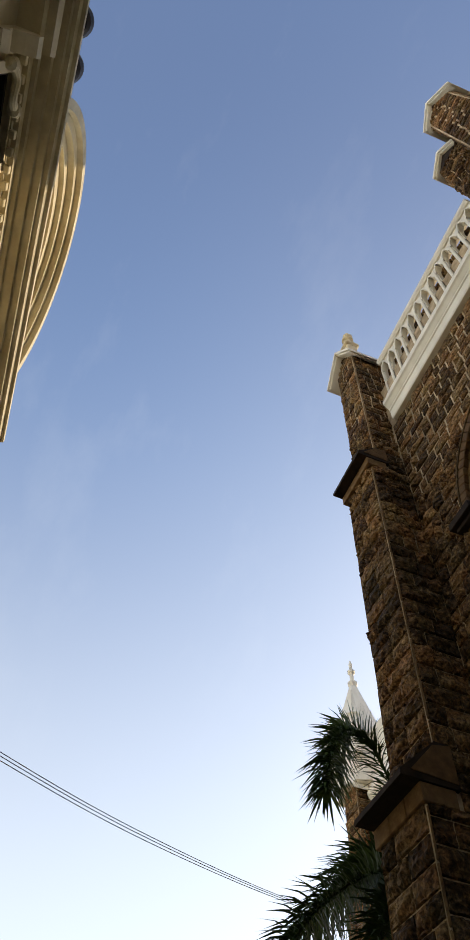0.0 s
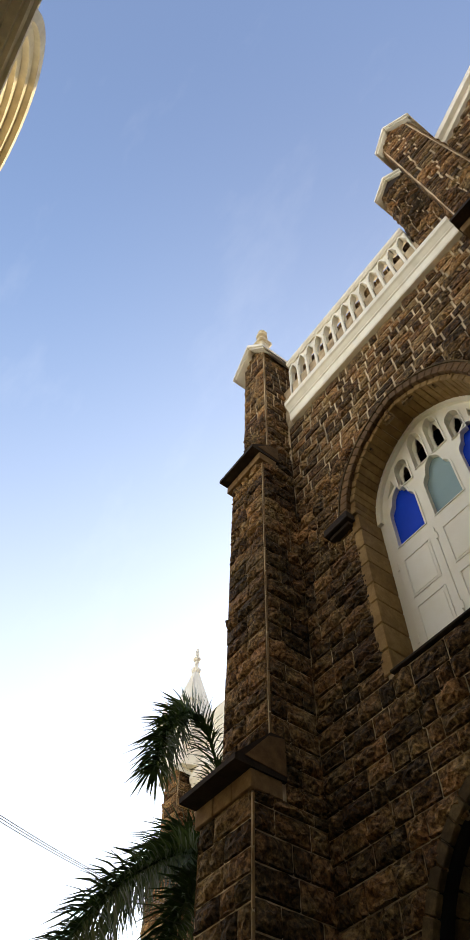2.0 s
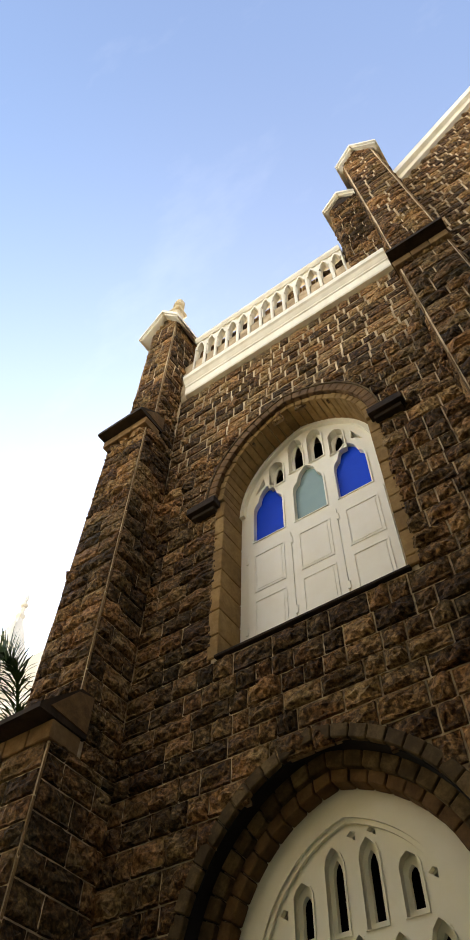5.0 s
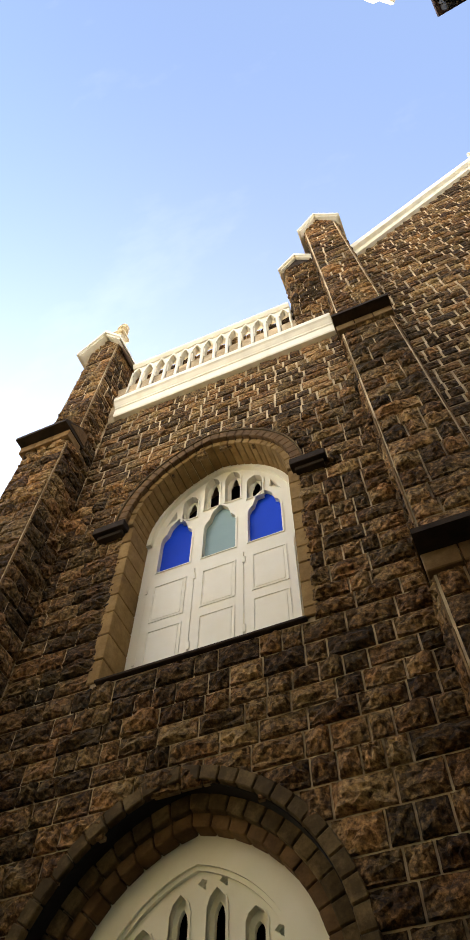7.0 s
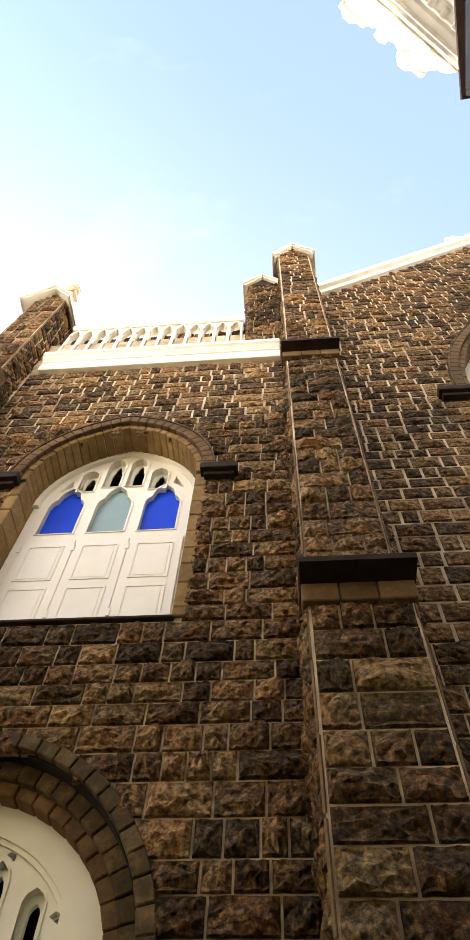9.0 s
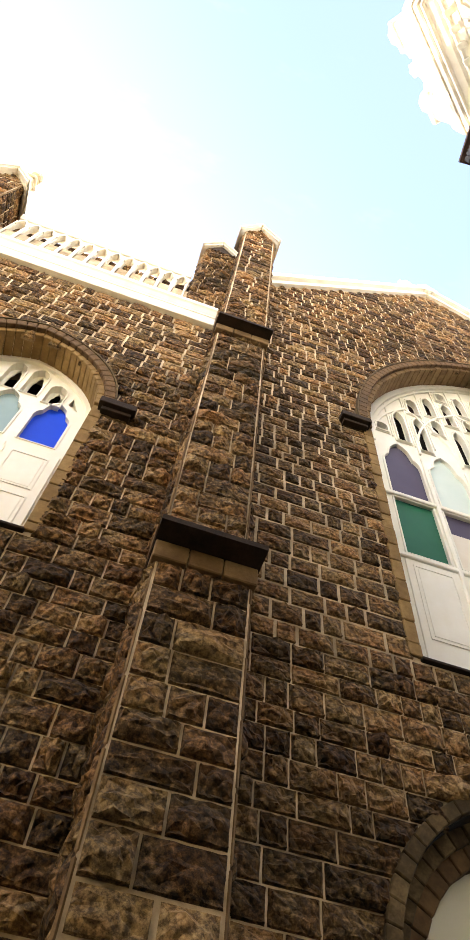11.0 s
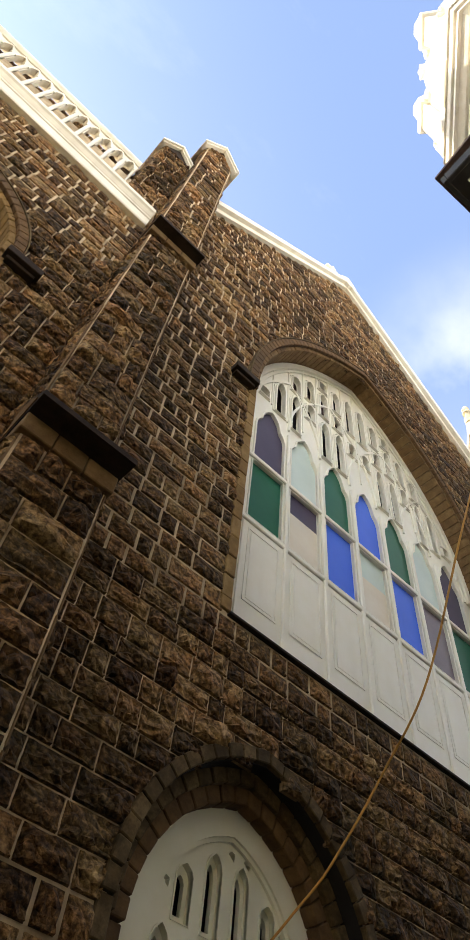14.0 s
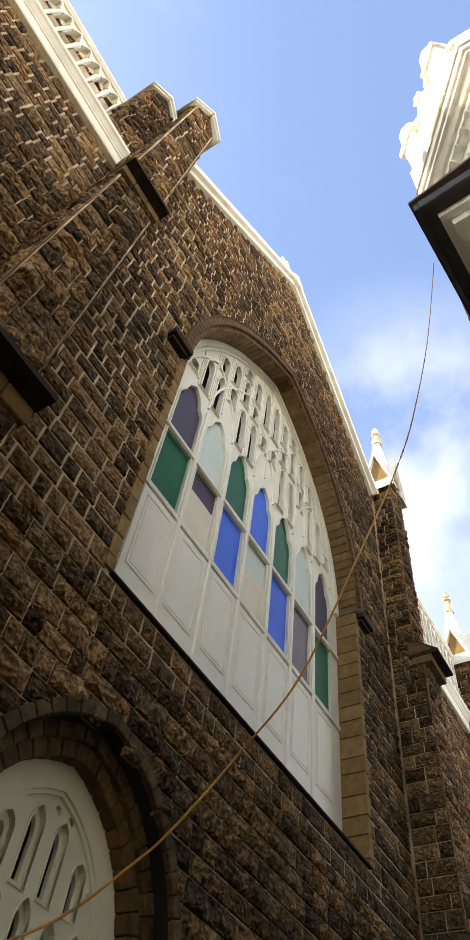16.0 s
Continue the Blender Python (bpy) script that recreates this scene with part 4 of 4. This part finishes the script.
part("apex_block", slab([(GABLE_X - 0.28, GABLE_Z + 0.15), (GABLE_X, GABLE_Z - 0.05), (GABLE_X + 0.28, GABLE_Z + 0.15), (GABLE_X, GABLE_Z + 0.5)], [], -0.18, 0.8), M_WHITE, cop)
fin = thing("gable_finial", "weathered stone finial on the gable apex", "finial")
part("stem", lathe([(0.13, 19.2), (0.13, 19.72), (0.07, 19.80), (0.06, 20.0), (0.10, 20.05), (0.10, 20.12), (0.05, 20.2), (0.06, 20.42), (0.02, 20.5)], GABLE_X - 0.35, 0.05, 10), M_WHITE, fin)
part("arm", box(GABLE_X - 0.60, GABLE_X - 0.10, 0.0, 0.10, 20.16, 20.26, bevel=0.02), M_WHITE, fin)

# far spire on the wing buttress
sp = thing("spire", "white pointed spire with small finial on the wing buttress", "spire")
bm = bmesh.new()
lathe([(0.72, 12.6), (0.72, 13.9), (0.80, 13.95), (0.74, 14.1), (0.13, 16.0), (0.10, 16.1)], -13.15, 4.6, 8, bm)
part("shaft", bm, M_WHITE, sp)
part("finial", lathe([(0.1, 16.0), (0.15, 16.12), (0.15, 16.2), (0.07, 16.26), (0.06, 16.5), (0.12, 16.58), (0.12, 16.64), (0.05, 16.72), (0.06, 16.9), (0.02, 17.05)], -13.15, 4.6, 10), M_WHITE, sp)
for dx in (-0.7, 0.7):
    part("pinnacle", lathe([(0.15, 13.2), (0.15, 14.3), (0.2, 14.36), (0.13, 14.5), (0.03, 15.2)], -13.15 + dx, 4.1, 8), M_WHITE, sp)
c = thing("cornice", "white cornice and balustrade of the church wing", "cornice")
part("moulding", prism([(4.6 + y, z) for y, z in CORNICE], -12.7, -3.9), M_WHITE, c)
part("balustrade", box(-12.7, -3.9, 4.6, 4.75, 12.88, 14.1), M_WHITE, c)

# ---- opposite building with curved pediment ----
lb = thing("stucco_building", "cream stucco building with deep moulded cornice and curved pediment", "building", at=(0, -0.06, 0))
lb.rotation_euler = (0, 0, -0.0255)
part("wall", slab([(-4.2, 0), (1.9, 0), (1.9, 9.7), (-4.2, 9.7)], [[(-0.77, 7.4), (0.07, 7.4), (0.07, 9.5), (-0.77, 9.5)], [(-3.42, 7.4), (-2.58, 7.4), (-2.58, 9.5), (-3.42, 9.5)]], -6.5, -5.98), M_CREAM, lb)
part("side_wall", box(-4.2, -3.8, -12, -6.9, 0, 9.7), M_CREAM, lb)
part("side_wall", box(1.5, 1.9, -12, -6.9, 0, 9.7), M_CREAM, lb)
part("roof", box(-4.3, 2.0, -12, -6.0, 10.0, 10.15), M_ROOF, lb)
for wx in (-0.35, -3.0):
    w = part("window", box(wx - 0.42, wx + 0.42, -6.14, -6.08, 7.4, 9.50), M_BLACK, lb, "dark glazed window")
    part("frame", frame_bars(wx - 0.42, wx + 0.42, 7.4, 9.50, -6.02, 0.05, 0.06), M_IRON, w)
    part("architrave", slab([(wx - 0.52, 7.3), (wx + 0.52, 7.3), (wx + 0.52, 9.54), (wx - 0.52, 9.54)], [[(wx - 0.42, 7.4), (wx + 0.42, 7.4), (wx + 0.42, 9.50), (wx - 0.42, 9.50)]], -5.94, -5.99), M_CREAM, lb)
CORN2 = [(-6.36, 9.18), (-6.27, 9.20), (-6.25, 9.26), (-6.16, 9.28), (-6.13, 9.40), (-6.05, 9.42), (-6.03, 9.50), (-5.86, 9.52), (-5.84, 9.60), (-5.70, 9.61), (-5.68, 9.68), (-5.60, 9.69), (-5.57, 9.80), (-5.50, 9.82),
         (-5.50, 9.92), (-5.56, 9.98), (-6.36, 10.05)]
CORN2 = [(-5.5 + (y + 5.5) * 0.56, 9.9 - (9.9 - z) * 0.5 if z < 9.9 else z) for y, z in CORN2]
part("cornice", prism(CORN2, -4.33, 2.1), M_CREAM, lb)
for k in range(34):
    x = -4.1 + k * 0.17
    part("dentil", box(x, x + 0.085, -5.93, -5.87, 9.49, 9.56, bevel=0.006), M_CREAM, lb)


# scrolled console under the break of the cornice
prof = [(-6.36, 8.35), (-6.22, 8.38), (-6.17, 8.50), (-6.25, 8.62), (-6.24, 8.75), (-6.10, 8.86), (-5.98, 8.98), (-5.97, 9.12), (-6.05, 9.2), (-6.36, 9.2)]
part("console", prism([(-5.98 + (y + 6.36) * 0.7, 8.75 + (z - 8.35) * 0.8) for y, z in prof], 0.27, 0.45), M_CREAM, lb, "scrolled console bracket")
part("cornice_break", prism([(-5.98, 9.40), (-5.76, 9.41), (-5.74, 9.47), (-5.66, 9.49), (-5.64, 9.60), (-5.98, 9.62)], 0.30, 2.1), M_CREAM, lb)
# an S-shaped scroll at the head of each window
for wx in (0.0, -2.65):
    curl = [(wx + 0.17 - 0.42 * k / 24, -5.90 + 0.02 * math.sin(math.pi * k / 24), 9.20 + 0.27 * k / 24 + 0.07 * math.sin(2 * math.pi * k / 24)) for k in range(25)]
    part("scroll", tube(curl, 0.042, n=10), M_CREAM, lb, "S-shaped stucco scroll")
    for k in (0, 24):
        x, y, z = curl[k]
        part("volute", lathe([(0.02, z - 0.07), (0.06, z - 0.05), (0.075, z), (0.06, z + 0.05), (0.02, z + 0.07)], x, y, 12), M_CREAM, lb)
PX, PZ, PR = -1.83, 10.0, 1.75


def seg_ring(r0, r1, y0, y1, zs, n=28):
    bm = bmesh.new()
    rows = []
    for r, y in ((r0, y0), (r1, y0), (r1, y1), (r0, y1)):
        rows.append([bm.verts.new((PX - r * math.cos(math.pi * k / n), y, PZ + zs * r * math.sin(math.pi * k / n))) for k in range(n + 1)])
    for q in range(4):
        for k in range(n):
            bm.faces.new((rows[q][k], rows[q][k + 1], rows[(q + 1) % 4][k + 1], rows[(q + 1) % 4][k]))
    for k in (0, n):
        bm.faces.new([rows[q][k] for q in range(4)])
    return bm


pd = part("pediment", slab([(PX - PR * math.cos(math.pi * k / 28), PZ + 1.23 * PR * math.sin(math.pi * k / 28)) for k in range(29)], [], -6.05, -5.98), M_CREAM, lb, "segmental pediment with stepped mouldings")
for r0, r1, yf in ((1.66, 1.77, -5.62), (1.56, 1.67, -5.70), (1.45, 1.57, -5.79), (1.32, 1.46, -5.86), (1.22, 1.33, -5.91)):
    part("moulding", seg_ring(r0, r1, yf, -6.1, 1.23), M_CREAM, pd)
for x in (0.06, 0.49):
    u = thing("roof_ball", "dark weathered stone ball on the cornice", "ornament", "balls on the cornice")
    part("ball", lathe([(0.10, 9.96), (0.10, 10.04), (0.06, 10.06), (0.10, 10.085), (0.135, 10.12), (0.16, 10.17), (0.17, 10.25), (0.16, 10.32), (0.135, 10.38), (0.10, 10.42), (0.05, 10.44), (0.0, 10.445)], x, -5.74, 28), M_IRON, u)


# ---- ornate canted building ----
def canted(o):
    c = -5.309 + o
    y2, x3 = -3.62 + o, 2.23 - o
    return [(12.0, y2), ((0.779 * y2 - c) / 0.627, y2), (x3, (c + 0.627 * x3) / 0.779), (x3, -9.5), (12.0, -9.5)]


def floor_slab(poly, z0, z1, bm=None, poly2=None):
    bm = bm or bmesh.new()
    a = [bm.verts.new((x, y, z0)) for x, y in poly]
    b = [bm.verts.new((x, y, z1)) for x, y in (poly2 or poly)]
    n = len(a)
    for i in range(n):
        bm.faces.new((a[i], a[(i + 1) % n], b[(i + 1) % n], b[i]))
    bm.faces.new(a[::-1]), bm.faces.new(b)
    return bm


ob_ = thing("ornate_building", "ivory stucco building with canted corner, entablature and scrolled parapet", "building")
part("wall", floor_slab(canted(-0.55), 0.0, 14.2), M_IVORY, ob_)
for z0, z1, o0, o1 in ((14.0, 14.14, -0.48, -0.46), (14.14, 14.4, -0.42, -0.42), (14.4, 14.52, -0.40, -0.30), (14.52, 14.70, -0.26, -0.26), (14.70, 14.80, -0.20, -0.10), (14.80, 14.95, -0.05, -0.05),
                       (14.95, 15.08, 0.0, 0.03), (15.08, 15.2, 0.06, 0.0)):
    part("entablature", floor_slab(canted(o0), z0, z1, None, canted(o1)), M_IVORY, ob_)
TH = math.atan2(-0.627, -0.779)
par = thing("parapet", "ivory scrolled parapet with capped pedestals above the entablature", "parapet")
par.location, par.rotation_euler, par.scale = (3.97, -3.62, -8.36), (0, 0, TH), (1, 1, 1.55)
top = [(-0.05, 15.2), (2.28, 15.2), (2.28, 15.9), (2.1, 16.1), (2.0, 16.7), (1.85, 16.95), (1.6, 16.98), (1.42, 17.12), (1.25, 17.38), (1.12, 17.45), (0.99, 17.38), (0.82, 17.12), (0.64, 16.98), (0.4, 16.9), (0.25, 16.7), (0.15, 16.1), (-0.05, 15.9)]
part("panel", slab(top, [], 0.10, 0.40), M_IVORY, par)
part("hollow", slab([(0.75, 15.7), (1.5, 15.7), (1.4, 16.4), (1.12, 16.7), (0.85, 16.4)], [], 0.06, 0.11), M_IVORY, par)
for s in (0.38, 1.88):
    post = part("pedestal", box(s - 0.24, s + 0.24, -0.02, 0.46, 15.2, 16.9, bevel=0.02), M_IVORY, par)
    part("cap", box(s - 0.32, s + 0.32, -0.10, 0.54, 16.9, 17.05, bevel=0.03), M_IVORY, post)
    part("base", box(s - 0.30, s + 0.30, -0.08, 0.52, 15.2, 15.45, bevel=0.03), M_IVORY, post)
    part("urn", lathe([(0.20, 17.05), (0.17, 17.12), (0.16, 17.3), (0.19, 17.42), (0.27, 17.5), (0.25, 17.62), (0.29, 17.7), (0.24, 17.76), (0.05, 17.74)], s, 0.22, 10), M_IVORY, post)
for s, z, r in ((0.72, 16.95, 0.16), (1.55, 17.1, 0.16), (1.12, 17.5, 0.15), (0.1, 16.05, 0.14), (2.15, 16.05, 0.14)):
    bm = bmesh.new()
    prof = [(r, -0.02), (r * 0.9, 0.04), (r * 0.5, 0.02), (r * 0.25, -0.06), (0.02, -0.05)]
    rings = [[bm.verts.new((s + q * math.cos(2 * math.pi * i / 14), 0.1 + y - 0.04, z + q * math.sin(2 * math.pi * i / 14))) for i in range(14)] for q, y in [(r, 0.3)] + prof]
    for a, b in zip(rings, rings[1:]):
        for i in range(14):
            bm.faces.new((a[i], a[(i + 1) % 14], b[(i + 1) % 14], b[i]))
    part("scroll", bm, M_IVORY, par)
for (x0, y0, x1, y1) in ((4.1, -3.7, 12, -3.35), (2.3, -9.5, 2.65, -5.2)):
    part("parapet_wall", floor_slab([(x0, y0), (x1, y0), (x1, y1 - 0.3 if x0 > 4 else y1), (x0, y1 - 0.3 if x0 > 4 else y1)], 15.2, 17.3), M_IVORY, ob_)
# shell ornaments and blocks on the canted face below the entablature
orn = thing("wall_ornament", "ivory shell and swag relief on the canted wall", "ornament")
orn.location, orn.rotation_euler = (3.97, -3.62, 0), (0, 0, TH)
for s in (0.55, 1.1, 1.65):
    for k in range(7):
        a = math.pi * (k + 0.5) / 7
        part("flute", tube([(s, 0.42, 13.3), (s - 0.18 * math.cos(a), 0.36, 13.3 + 0.2 * math.sin(a)), (s - 0.3 * math.cos(a), 0.30, 13.3 + 0.36 * math.sin(a))], 0.04), M_IVORY, orn)
for k in range(9):
    part("block", box(0.1 + k * 0.25, 0.2 + k * 0.25, 0.22, 0.36, 14.42, 14.52, bevel=0.01), M_IVORY, orn)

# ---- eave of the near roof ----
ev = thing("eave_roof", "dark grey boarded eave with ribbed verge and white bed mould", "eave")
ev.rotation_euler = (0, 0, -0.09)
ev.location = (2.845 - (2.84 * math.cos(0.09) - 3.36 * math.sin(0.09)), -3.385 + (3.36 * math.cos(0.09) + 2.84 * math.sin(0.09)), 0)
part("soffit", box(2.90, 12, -9.5, -3.40, 10.30, 10.36), M_EAVE, ev)
part("fascia", box(2.84, 12, -3.42, -3.36, 10.27, 10.50, bevel=0.01), M_EAVE, ev)
part("verge", box(2.84, 2.90, -9.5, -3.42, 10.27, 10.50, bevel=0.01), M_EAVE, ev)
part("roofing", prism([(-3.33, 10.5), (-9.5, 12.2), (-9.5, 12.3), (-3.33, 10.56)], 2.80, 12), M_ROOF, ev)
for k in range(110):
    part("rib", box(2.835, 2.845, -3.45 - k * 0.036, -3.436 - k * 0.036, 10.28, 10.505), M_EAVE, ev)
bm = bmesh.new()
box(3.03, 12, -3.66, -3.56, 10.14, 10.30, bm), box(3.03, 3.13, -9.0, -3.66, 10.14, 10.30, bm)
part("bed_mould", bm, M_WHITE, ev, "white bed mould")
bm = bmesh.new()
box(3.13, 12, -3.78, -3.66, 9.96, 10.18, bm), box(3.13, 3.28, -9.0, -3.78, 9.96, 10.18, bm)
part("lower_mould", bm, M_WHITE, ev, "white bed mould")
for k in range(8):
    part("bracket", prism([(-3.98, 9.5), (-3.88, 9.55), (-3.72, 9.9), (-3.72, 10.0), (-3.98, 10.0)], 3.35 + k * 0.9, 3.5 + k * 0.9), M_WHITE, ev)
part("near_wall", floor_slab([(3.3, -3.95), (12, -3.95), (12, -9.0), (3.3, -9.0)], 0.0, 10.3), M_CREAM, ev)

# ---- unseen walls added round the lane ----
# both ends blocked below view, to keep low sky light off the church
for nm, x0, x1, h in (("wall_lane_west", -27.0, -26.0, 7.5), ("wall_lane_east", 34.0, 35.0, 7.0)):
    tagged(part(nm, box(x0, x1, -30, 24, 0, h), M_DARK), "unseen dark wall added to block low sky at the lane end", "wall", kind="structure")
# out of view; added to darken the lower church wall
tagged(part("sky_block_south_west", box(-26, -4.7, -6.8, -6.3, 0, 9.0), M_CREAM), "unseen cream wall added to block low south-western sky", "wall", kind="structure")
tagged(part("wall_lane_south", box(-26, 34, -31, -30, 0, 9), M_CREAM), "cream wall behind the buildings", "wall", kind="structure")

# ---- cables ----
def smooth(points, n=8):
    p = [Vector(q) for q in points]
    out = []
    for i in range(len(p) - 1):
        a, b, c, d = p[max(i - 1, 0)], p[i], p[i + 1], p[min(i + 2, len(p) - 1)]
        for k in range(n):
            t = k / n
            out.append(0.5 * ((2 * b) + (c - a) * t + (2 * a - 5 * b + 4 * c - d) * t * t + (3 * b - a - 3 * c + d) * t ** 3))
    return out + [p[-1]]


cb = thing("ochre_cable", "thin ochre cable sagging from the eave to the doorway", "cable")
part("cable", tube(smooth([(2.25, -0.3, 2.72), (2.38, -1.2, 2.86), (2.42, -1.6, 3.06), (2.42, -1.8, 3.2), (2.44, -2.0, 3.42), (2.36, -2.3, 3.63), (2.31, -2.6, 4.15), (2.52, -2.75, 4.93), (2.82, -2.86, 5.95), (3.35, -3.05, 8.1), (3.54, -3.36, 10.32)]), 0.0048), M_YELLOW, cb)
for dz, dy in ((0.0, 0.0), (0.035, 0.02), (0.075, 0.01)):
    w = thing("overhead_wire", "thin grey overhead wire sagging across the lane", "wire", "overhead wires")
    pts = [(-4.18, -6.05 - dy, 6.13 - dz * 1.6), (-5.68, -4.05, 6.37 - dz * 1.1), (-7.14, -2.05, 6.75 - dz), (-9.2, 0.78, 7.52 - dz * 0.7), (-12.0, 4.65, 8.85 - dz * 0.6)]
    part("wire", tube(smooth(pts), 0.0045), M_WIRE, w)

# ---- palm ----
pm = thing("palm_tree", "foxtail palm with bushy dark green drooping fronds", "palm")
rng = random.Random(77)
bm = bmesh.new()
lathe([(0.2, 0.0), (0.15, 0.5), (0.12, 2.0), (0.11, 4.0), (0.10, 5.6), (0.13, 5.9), (0.09, 6.3)], -6.05, 0.95, 12, bm)
part("trunk", bm, M_TRUNK, pm, "grey ringed trunk")
FRONDS = [[(-6.05, 0.95, 6.2), (-6.0, 0.86, 7.2), (-5.98, 0.55, 8.05), (-5.97, 0.2, 8.2), (-5.95, -0.08, 7.75), (-5.93, -0.2, 7.2)],
          [(-6.05, 0.95, 6.1), (-5.95, 0.5, 6.35), (-5.9, 0.0, 6.1), (-5.85, -0.55, 5.6), (-5.8, -1.0, 4.95)],
          [(-6.05, 0.95, 6.1), (-5.8, 0.6, 6.0), (-5.5, 0.15, 5.6), (-5.3, -0.3, 4.8)],
          [(-6.05, 0.95, 6.2), (-6.5, 0.7, 6.9), (-7.1, 0.5, 6.8), (-7.6, 0.3, 6.0)],
          [(-6.05, 0.95, 6.2), (-6.5, 1.4, 7.0), (-7.0, 1.9, 6.9), (-7.3, 2.3, 6.0)],
          [(-6.05, 0.95, 6.2), (-5.7, 1.5, 7.0), (-5.4, 2.0, 6.8), (-5.2, 2.4, 5.9)],
          [(-6.05, 0.95, 6.2), (-6.1, 1.5, 7.1), (-6.1, 2.1, 7.2), (-6.1, 2.6, 6.5)]]
for f in FRONDS:
    line = smooth(f, 16)
    fr = part("frond", tube(line, 0.014, n=5), M_LEAF, pm)
    bm = bmesh.new()
    n = len(line)
    for i in range(8, n):
        d = (line[min(i + 1, n - 1)] - line[i - 1]).normalized()
        s = d.cross(Vector((0, 0, 1))).normalized()
        u = s.cross(d)
        for k in range(9):
            a = 2 * math.pi * (k + rng.random()) / 9
            side = (math.cos(a) * s + math.sin(a) * u)
            ln = rng.uniform(0.32, 0.55) * (1.0 if i < n - 10 else 0.75)
            tip = line[i] + (side * 0.80 + d * rng.uniform(0.35, 0.7)).normalized() * ln - Vector((0, 0, rng.uniform(0.04, 0.16)))
            mid = (line[i] * 0.45 + tip * 0.55) + Vector((0, 0, 0.04))
            wv = d.cross(side).normalized() * rng.uniform(0.011, 0.02)
            v = [bm.verts.new(line[i] - wv * 0.5), bm.verts.new(mid - wv), bm.verts.new(tip), bm.verts.new(mid + wv), bm.verts.new(line[i] + wv * 0.5)]
            bm.faces.new((v[0], v[1], v[3], v[4])), bm.faces.new((v[1], v[2], v[3]))
    tagged(part("leaflets", bm, M_LEAF, fr), kind="stuff")

# ---- stones of the walls ----
rng = random.Random(1)
lay(courses((0, 0), 0, -3.16, 0.79, 0.0, 11.9, rng, 0.212, 0.31, blocks_of([WIN_A, DOOR_A]), levels=(WIN_A.z0 - 0.045,)), wall_a, rng, (3.5, 99))
rng = random.Random(2)
lay(courses((0, 0), 0, 1.45, 10.15, 0.0, GABLE_Z, rng, 0.212, 0.31, blocks_of([WIN_B, DOOR_B]), limits=gable_limits, levels=(WIN_B.z0 - 0.045,)), wall_b, rng, (3.5, 99))
rng = random.Random(3)
lay(courses((0, 0), 0, 10.8, 14.85, 6.0, 11.9, rng, 0.212, 0.34), wall_c, rng, (6, 99))
lay(courses((0, 4.6), 0, -13.0, -3.9, 6.0, 11.9, rng, 0.212, 0.34), wall_d, rng, (9, 99))
